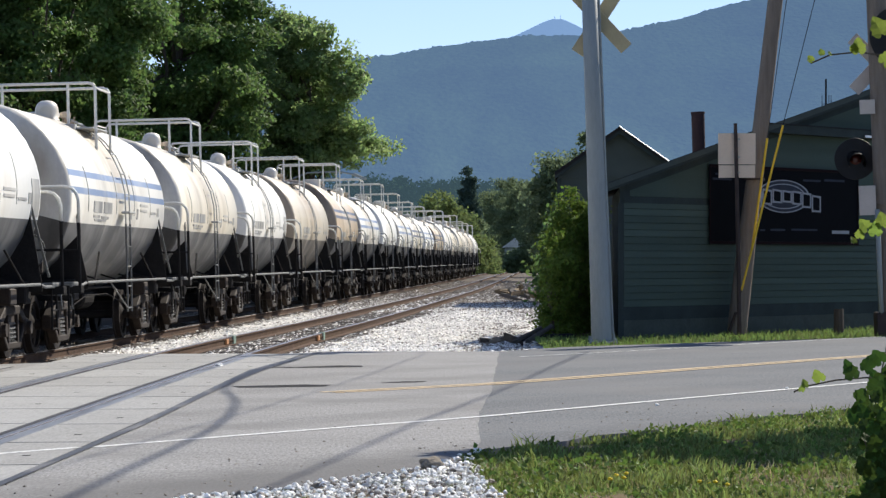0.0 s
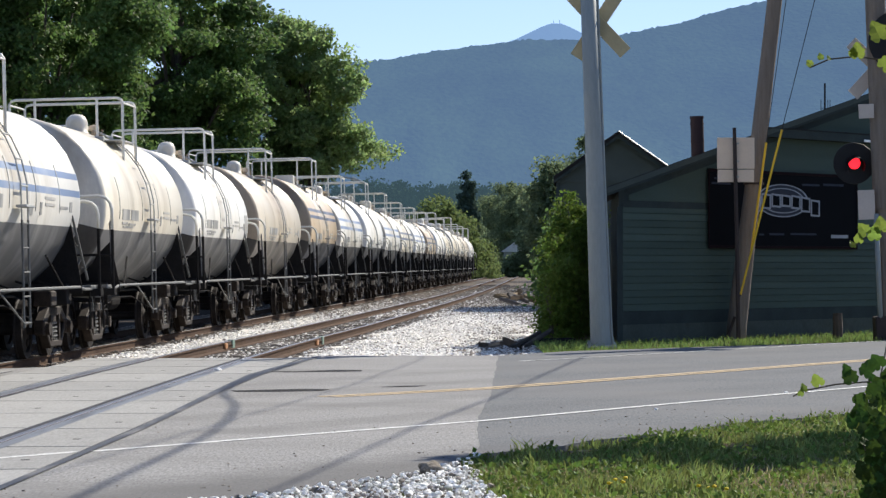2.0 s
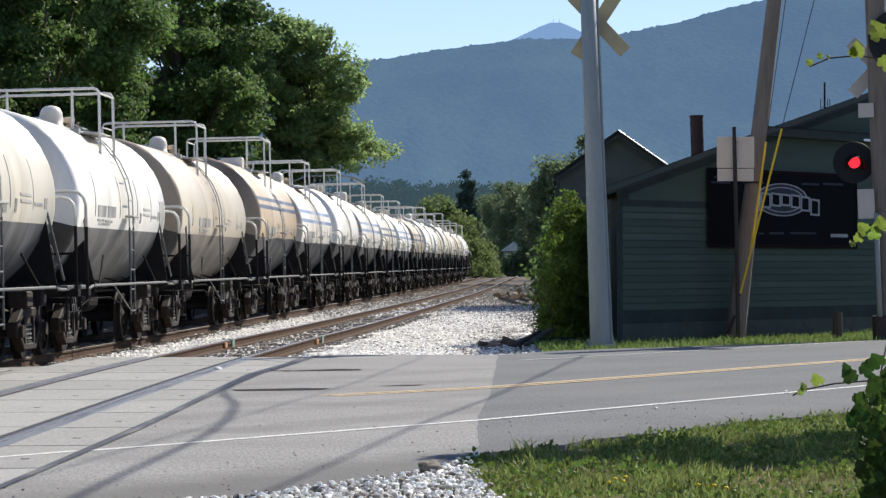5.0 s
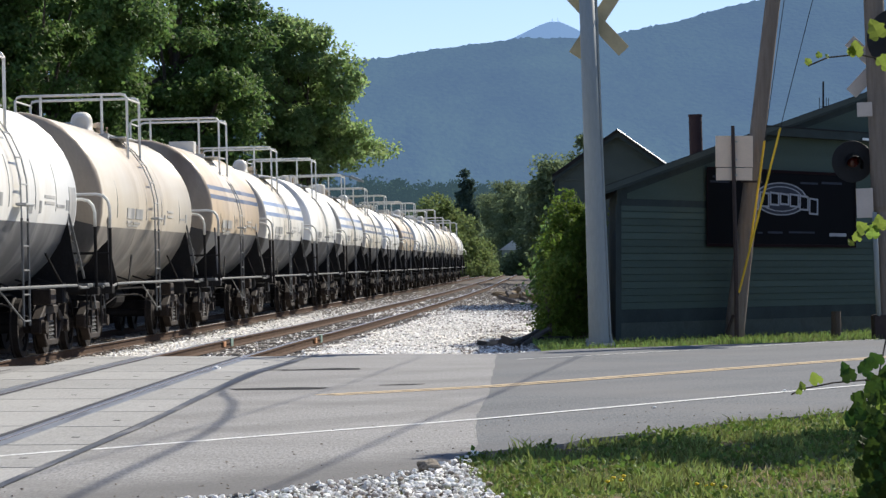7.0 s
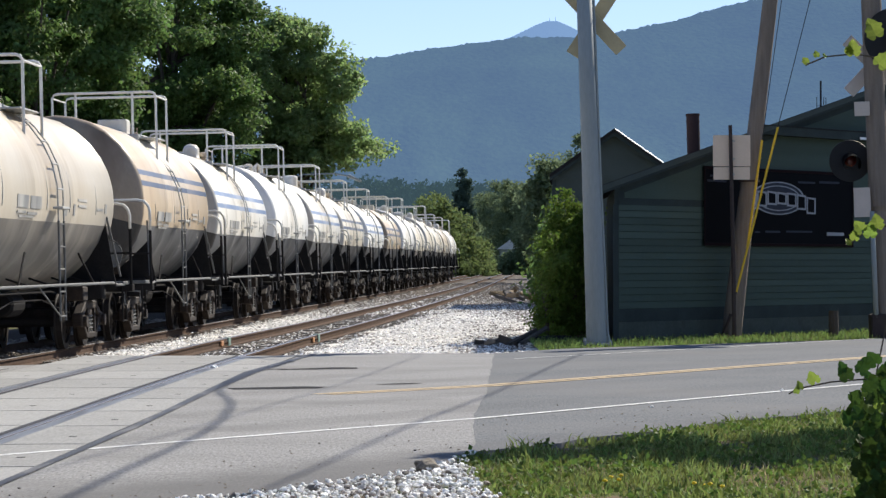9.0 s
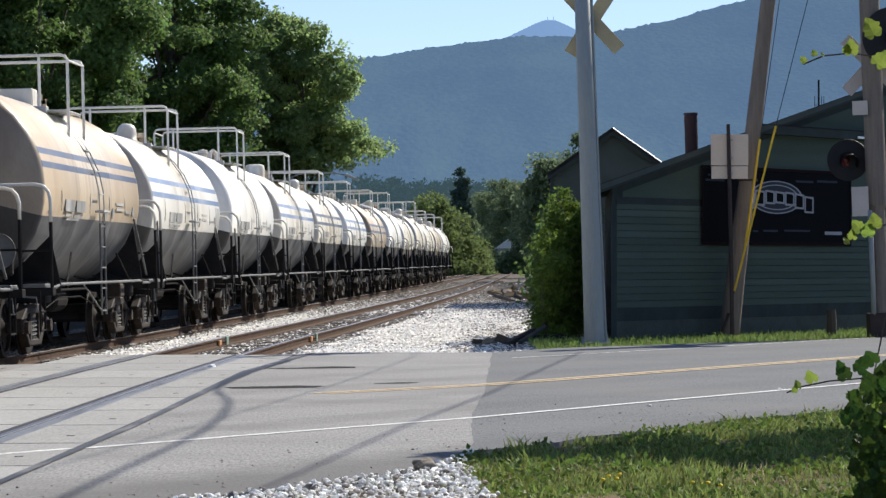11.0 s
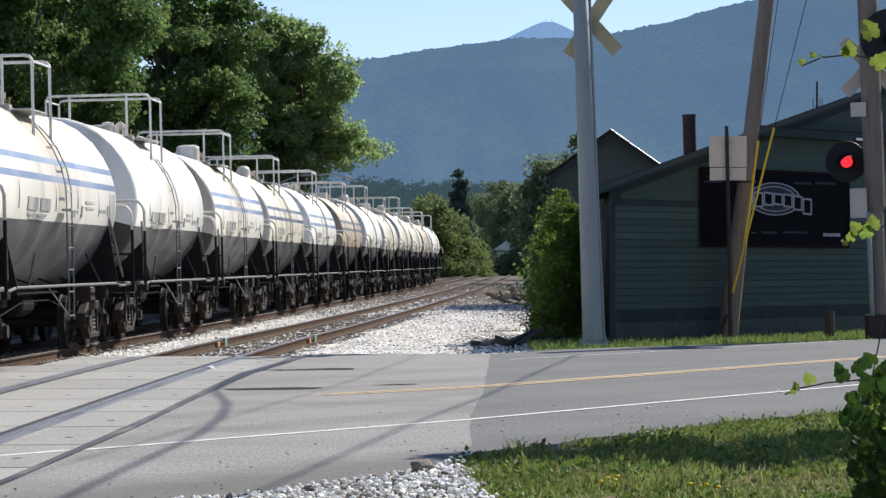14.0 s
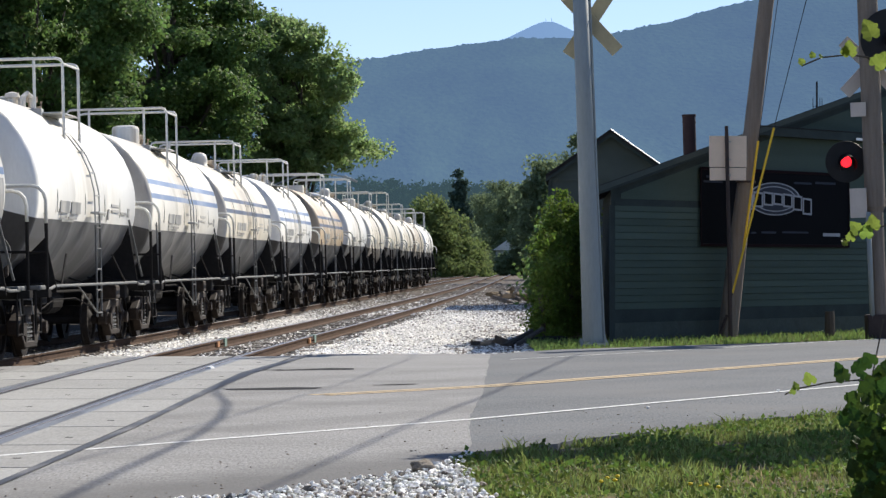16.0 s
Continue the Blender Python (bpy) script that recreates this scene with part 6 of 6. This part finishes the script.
keep = (py < ne - 0.05) & (px > 0.0 + 0.10 * (21 - py)) & (rng.random(n) < worn) & (px / py < 0.19)
px, py = px[keep], py[keep]
grass("dry_grass", np.stack([px, py, -0.05 + 0 * px], 1), 0.02 + 0.06 * rng.random(len(px)) ** 2, "dry straw among the grass of the near verge", 19, 0.006, "straw")
n = 16000
wx, wy = 0.1 + 4.8 * rng.random(n), 15.5 + 13.0 * rng.random(n)
ne = np.array([near_edge(x) for x in wx])
patch = np.array([noise.noise((x * 1.3, y * 1.3, 2.0)) for x, y in zip(wx, wy)])
keep = (wy < ne - 0.08) & (wx > 0.05 + 0.10 * (21 - wy)) & (patch > 0.02) & (wx / wy < 0.19)
weeds = leaf_mesh("clover_patches", np.stack([wx[keep], wy[keep], -0.02 + 0.06 * rng.random(int(keep.sum()))], 1), 0.045, M["weed"], seed=15, droop=-0.3)
tagged(weeds, "patches of broad-leaved weeds in the grass", "weeds", kind="stuff")

n = 46000
px = 1.75 + 10.0 * rng.random(n)
py = 45.0 + 18.0 * rng.random(n)
fe = np.array([far_edge(x) for x in px])
wall_y = 51.6 + (px - 3.40) * 1.19
keep = (py > fe + 0.02) & ((py < wall_y - 0.1) | ((px < 3.3) & (py < 53))) & (px / py < 0.19)
px, py = px[keep], py[keep]
grass("far_grass", np.stack([px, py, -0.04 + 0 * px], 1), 0.035 + 0.13 * rng.random(len(px)) ** 4, "sunlit grass strip before the green building", 13, 0.011, "lawn")


def dandelion(x, y):
    d = thing("dandelion", pose(x, y, -0.05), "small yellow dandelion in the grass", "flower", "dandelions in the verge")
    part("stem", tube([(0, 0, 0), (0.01, 0, 0.075)], 0.003, 5), M["grass"], d)
    part("bloom", revolve([(0.0, 0.07), (0.012, 0.074), (0.018, 0.082), (0.012, 0.09), (0.0, 0.092)], 10), M["dandelion"], d)
    return d


for x, y in ((1.18, 18.3), (1.12, 18.0), (1.26, 18.45), (1.22, 18.1), (1.75, 17.6), (1.80, 17.75), (1.70, 17.8), (1.86, 17.55)):
    dandelion(x, y)

# ---- vines at hand ----


def vine_leaf(size):
    """A heart-shaped, lobed leaf in its own space, stalk at the origin, tip along +y."""
    half = [(0.0, 0.0), (0.10, -0.14), (0.24, -0.17), (0.38, -0.08), (0.44, 0.04), (0.52, 0.14), (0.46, 0.24), (0.42, 0.31), (0.50, 0.40), (0.50, 0.50), (0.38, 0.56), (0.30, 0.66), (0.26, 0.76), (0.13, 0.88), (0.0, 1.0)]
    bm = bmesh.new()
    mid = [bm.verts.new((0, y * size, 0)) for y in (0.0, 0.3, 0.62, 1.0)]
    for s in (-1, 1):
        rim = [bm.verts.new((s * x * size, y * size, -0.22 * size * x + 0.05 * size * math.sin(9 * y))) for x, y in half[1:-1]]
        for a, b in zip(rim[:4], rim[1:5]):
            bm.faces.new((mid[0], a, b))
        bm.faces.new((mid[0], rim[4], mid[1]))
        for a, b in zip(rim[4:8], rim[5:9]):
            bm.faces.new((mid[1], a, b))
        bm.faces.new((mid[1], rim[8], mid[2]))
        for a, b in zip(rim[8:12], rim[9:13]):
            bm.faces.new((mid[2], a, b))
        bm.faces.new((mid[2], rim[12], mid[3]))
    return bm


LEAVES = []


def vine(label, stems, leaf_places, base):
    v = thing("grape_vine", pose(*base), label, "vine")
    fresh_backlit = "shoots" in label
    for pts in stems:
        part("stem", tube([Vector(p) - Vector(base) for p in pts], 0.0035, 5), M["bark"], v)
    rng = random.Random(len(leaf_places))
    if not LEAVES:
        for k in range(3):
            me = bpy.data.meshes.new("leaf")
            bm = vine_leaf(1.0)
            for q in bm.verts:
                q.co.z += 0.05 * noise.noise((q.co.x * 3, q.co.y * 3, k * 5.0))
            bmesh.ops.recalc_face_normals(bm, faces=bm.faces)
            bm.to_mesh(me)
            bm.free()
            me.materials.append(M["vine"])
            young = me.copy()
            young.materials[0] = M["vine_bright"]
            LEAVES.append((me, young))
    for p, s in leaf_places:
        # shoots, tips and a few others get the leaf with backlight painted in
        ob = new("leaf", LEAVES[rng.randrange(3)][1 if fresh_backlit or s in (0.055, 0.035, 0.03) or rng.random() < 0.07 else 0])
        ob.parent = v
        ob.matrix_basis = Matrix.Translation(Vector(p) - Vector(base)) @ pose(0, 0, 0, rng.uniform(50, 130), rng.uniform(-40, 40), rng.uniform(150, 210)) @ Matrix.Diagonal((s, s, s, 1))
    return v


def near(px, py, y=11.0):
    return flat_at(px, py, y)


rv = random.Random(77)
places = []
for k in range(800):
    a = rv.random()
    py_ = 650 + 300 * a ** 0.9
    left = 1510 + 45 * abs(math.sin(py_ * 0.017)) - (py_ - 650) * 0.16 + 20 * rv.random()
    px_ = left + rv.random() ** 0.8 * (1680 - left)
    places.append((near(px_, py_, 10.6 + rv.random() * 1.2), 0.036 + 0.034 * rv.random()))
for px_, py_, s in ((1530, 655, 0.07), (1510, 668, 0.065), (1545, 690, 0.07), (1520, 705, 0.06), (1500, 655, 0.05), (1452, 672, 0.055), (1425, 685, 0.035), (1418, 692, 0.03), (1560, 640, 0.065)):
    places.append((near(px_, py_, 10.8), s))
vine("leafy grape vine climbing beside the grass verge", [[near(1600, 700), near(1540, 668), near(1480, 673), near(1425, 684), near(1405, 694)], [(1.93, 11.0, -0.06), near(1640, 900), near(1590, 780), near(1560, 660), near(1580, 560)],
                                                    [near(1620, 980), near(1560, 860), near(1530, 780)]], places, (1.93, 11.0, -0.05))
places = [(near(px_, py_, 10.8), s) for px_, py_, s in ((1520, 92, 0.062), (1512, 90, 0.04), (1455, 97, 0.028), (1438, 108, 0.03), (1468, 97, 0.022), (1560, 60, 0.08), (1565, 110, 0.08))]
places += [(near(px_, py_, 10.8), s) for px_, py_, s in ((1535, 405, 0.055), (1522, 420, 0.042), (1512, 430, 0.032), (1550, 415, 0.06), (1562, 400, 0.06))]
vine("bright trailing grape vine shoots hanging at the mast", [[near(1640, 110), near(1520, 92), near(1470, 97), near(1435, 112)], [near(1640, 380), near(1545, 405), near(1510, 430)], [(1.95, 11.1, -0.06), near(1625, 700), near(1640, 380), near(1640, 110), near(1650, -80)]],
     places, (1.95, 11.1, -0.05))


# ---- debris and track fittings ----


def timber(x, y, z, length, w, h, turn, tilt, mat, label):
    t = thing("timber", pose(x, y, z, tilt, 0, turn), label, "timber", "old timbers by the track")
    rng = random.Random(int(x * 100 + y * 10))
    bm = box(-w / 2, w / 2, -length / 2, length / 2, -h / 2, h / 2, 0.01)
    for v in bm.verts:
        v.co += Vector((rng.uniform(-0.012, 0.012), rng.uniform(-0.05, 0.05), rng.uniform(-0.012, 0.012)))
    part("beam", bm, mat, t)
    return t


# the shadow on this pile is put into its dark colours
for x, y, z, le, w, h, turn, tilt, mat in ((1.62, 51.4, 0.06, 1.2, 0.08, 0.06, -28, 12, "grey_wood"), (1.85, 51.6, 0.08, 1.3, 0.08, 0.06, -24, 12, "grey_wood"), (2.05, 51.9, 0.0, 1.1, 0.16, 0.12, -60, 0, "tar"),
                                        (1.36, 52.0, -0.04, 0.4, 0.12, 0.14, 62, 18, "bark"), (1.05, 52.5, -0.08, 0.3, 0.1, 0.08, 40, -10, "boulder"), (0.85, 52.9, -0.1, 0.22, 0.1, 0.09, 100, 8, "bark")):
    timber(x, y, z, le, w, h, turn, tilt, M[mat], "weathered old timber thrown down beside the ballast")
rd = random.Random(8)
for k in range(16):
    timber(2.6 + rd.random() * 1.2, 106 + rd.random() * 14, -0.02 + rd.random() * 0.25, 0.4 + rd.random() * 0.9, 0.16, 0.14, rd.uniform(0, 180), rd.uniform(-25, 25), M["tan_debris" if k % 3 else "tie"], "broken tan wood scrap in a heap beside the track")


def rock(x, y, z, s, mat, label, seed):
    bm = bmesh.new()
    bmesh.ops.create_icosphere(bm, subdivisions=3, radius=s)
    for v in bm.verts:
        v.co *= 1 + 0.45 * noise.noise(v.co / s * 1.1 + Vector((seed, 0, 0))) + 0.12 * noise.noise(v.co / s * 4)
        v.co.z *= 0.6
    r = part("rock", bm, mat, None, smooth=False)
    r.location = (x, y, z)
    return tagged(r, label, "rock")


rock(-0.08, 19.35, 0.03, 0.085, M["boulder"], "grey-brown stone at the corner of the grass", 3.0)
rock(0.26, 20.9, 0.015, 0.035, M["stone"], "small white stone on the road edge", 9.0)
rock(-3.16, 37.8, 0.008, 0.055, M["stone"], "flat white stone lying by the rail", 5.0)
for x, y in ((2.2, 27.6), (4.0, 31.2)):
    rock(x, y, 0.01, 0.02, M["stone"], "small pale pebble on the road", x)
for off, y in ((-GAUGE, 52.0), (GAUGE, 54.4)):
    j = thing("rail_joint", pose(side_x(y) + off, y, 0.012, 0, 0, -2.6), "insulated rail joint with orange and pale green blocks", "rail joint", "insulated joints of the siding")
    part("fish_plate", box(0.014, 0.045, -0.45, 0.45, -0.135, -0.045, 0.006), M["rail"], j)
    part("orange_block", box(0.02, 0.06, -0.85, -0.55, -0.13, -0.03, 0.006), M["orange"], j)
    part("green_block", box(-0.042, 0.07, 0.15, 0.5, -0.15, 0.012, 0.008), M["teal"], j)
    for k in (-0.3, -0.1, 0.1, 0.3):
        part("bolt", box(0.044, 0.07, k - 0.015, k + 0.015, -0.105, -0.075), M["rail"], j)

# ---- overhead cables and a roadside tree out of view, known by their shadows ----


def aloft(x, y, h):
    """The place h metres up that shades the point (x, y) of the road."""
    return Vector((x, y, 0)) + SUN * (h / SUN.z)


def cable(label, shade, height, radius):
    c = tagged(new("overhead_cable"), label, "cable")
    part("cable_strand", tube([aloft(*p, height) if len(p) == 2 else p for p in shade], radius, 6), M["wire"], c)
    return c


cable("thick black overhead cable along the road", [(6.85, 54.0, 8.8), (2.37, 44.0), (1.40, 36.6), (0.55, 30.0), (-0.23, 24.8), (-0.82, 20.1), (-2.0, 11.0)], 8.2, 0.019)
cable("thin black overhead wire along the road", [(6.3, 53.85, 8.42), (-0.34, 42.2), (-1.10, 33.6), (-1.53, 29.9), (-2.0, 26.0), (-3.6, 13.0)], 8.6, 0.011)
cable("black overhead cable with a slack loop", [(2.72, 48.85, 7.15), (-2.2, 40.2), (-2.52, 36.2), (-2.60, 33.0), (-2.56, 31.4), (-2.46, 30.4), (-2.32, 29.5), (-2.20, 28.5), (-2.13, 27.4), (-2.06, 25.6), (-2.05, 23.8), (-2.12, 21.9), (-2.19, 20.6), (-2.27, 19.0), (-2.36, 16.9), (-2.7, 12.0)], 7.6, 0.028)
boughs = [aloft(x + 0.15, y - 0.65, h) - Vector((8.8, 29.5, -0.1)) for x, y, h in ((0.6, 21.5, 5.8), (1.3, 22.2, 5.8), (1.9, 22.9, 6.0), (2.6, 23.0, 6.2), (3.4, 23.9, 6.2), (4.2, 24.5, 6.4), (2.3, 21.2, 5.8), (3.1, 22.0, 6.0), (5.0, 26.0, 6.4), (6.0, 27.0, 6.0))]
tree("roadside_tree", (8.8, 29.5, -0.1), 8.0, [(*b, 0.62, 0.30, 0.22) for b in boughs], 620, 60, 0.17, 0.15, M["leaf"], "young roadside tree shading the verge", 61, 0.14)

# ---- what moves ----


def motions():
    times = [k * 16.0 / 120 for k in range(121)]
    for c, (y0, _) in zip(cars, CARS):
        walk(c, [(t, car_pose(y0 - run(t))) for t in [k * 1.0 for k in range(17)]])
        for tr in c.children:
            if tr.name.startswith("truck"):
                for w in tr.children:
                    if w.name.startswith("wheelset"):
                        y = w.location.y
                        walk(w, [(t, pose(0, y, 0.46, math.degrees(run(t) / 0.46), 0, 0)) for t in times])
    # the lamp shows its lit face for half of each 1.1 seconds
    rows = []
    for k in range(-1, 16):
        on = 0.54 + 1.1 * k
        for dt, a in ((0.0, 90), (0.034, 10), (0.067, 0), (0.50, 0), (0.534, -80), (0.567, -150), (0.60, -180), (1.0, -180), (1.034, -240), (1.067, -269)):
            t = on + dt
            if 0.0 < t < 16.0:
                rows.append((t, a - 360 * k))
    rows = [(0.0, 180)] + [r for r in rows if r[0] > 0.05] + [(16.0, rows[-1][1] - 8)]
    x, y, z = lamp_low.location
    walk(lamp_low, [(t, pose(x, y, z, 0, 0, a)) for t, a in rows])


motions()
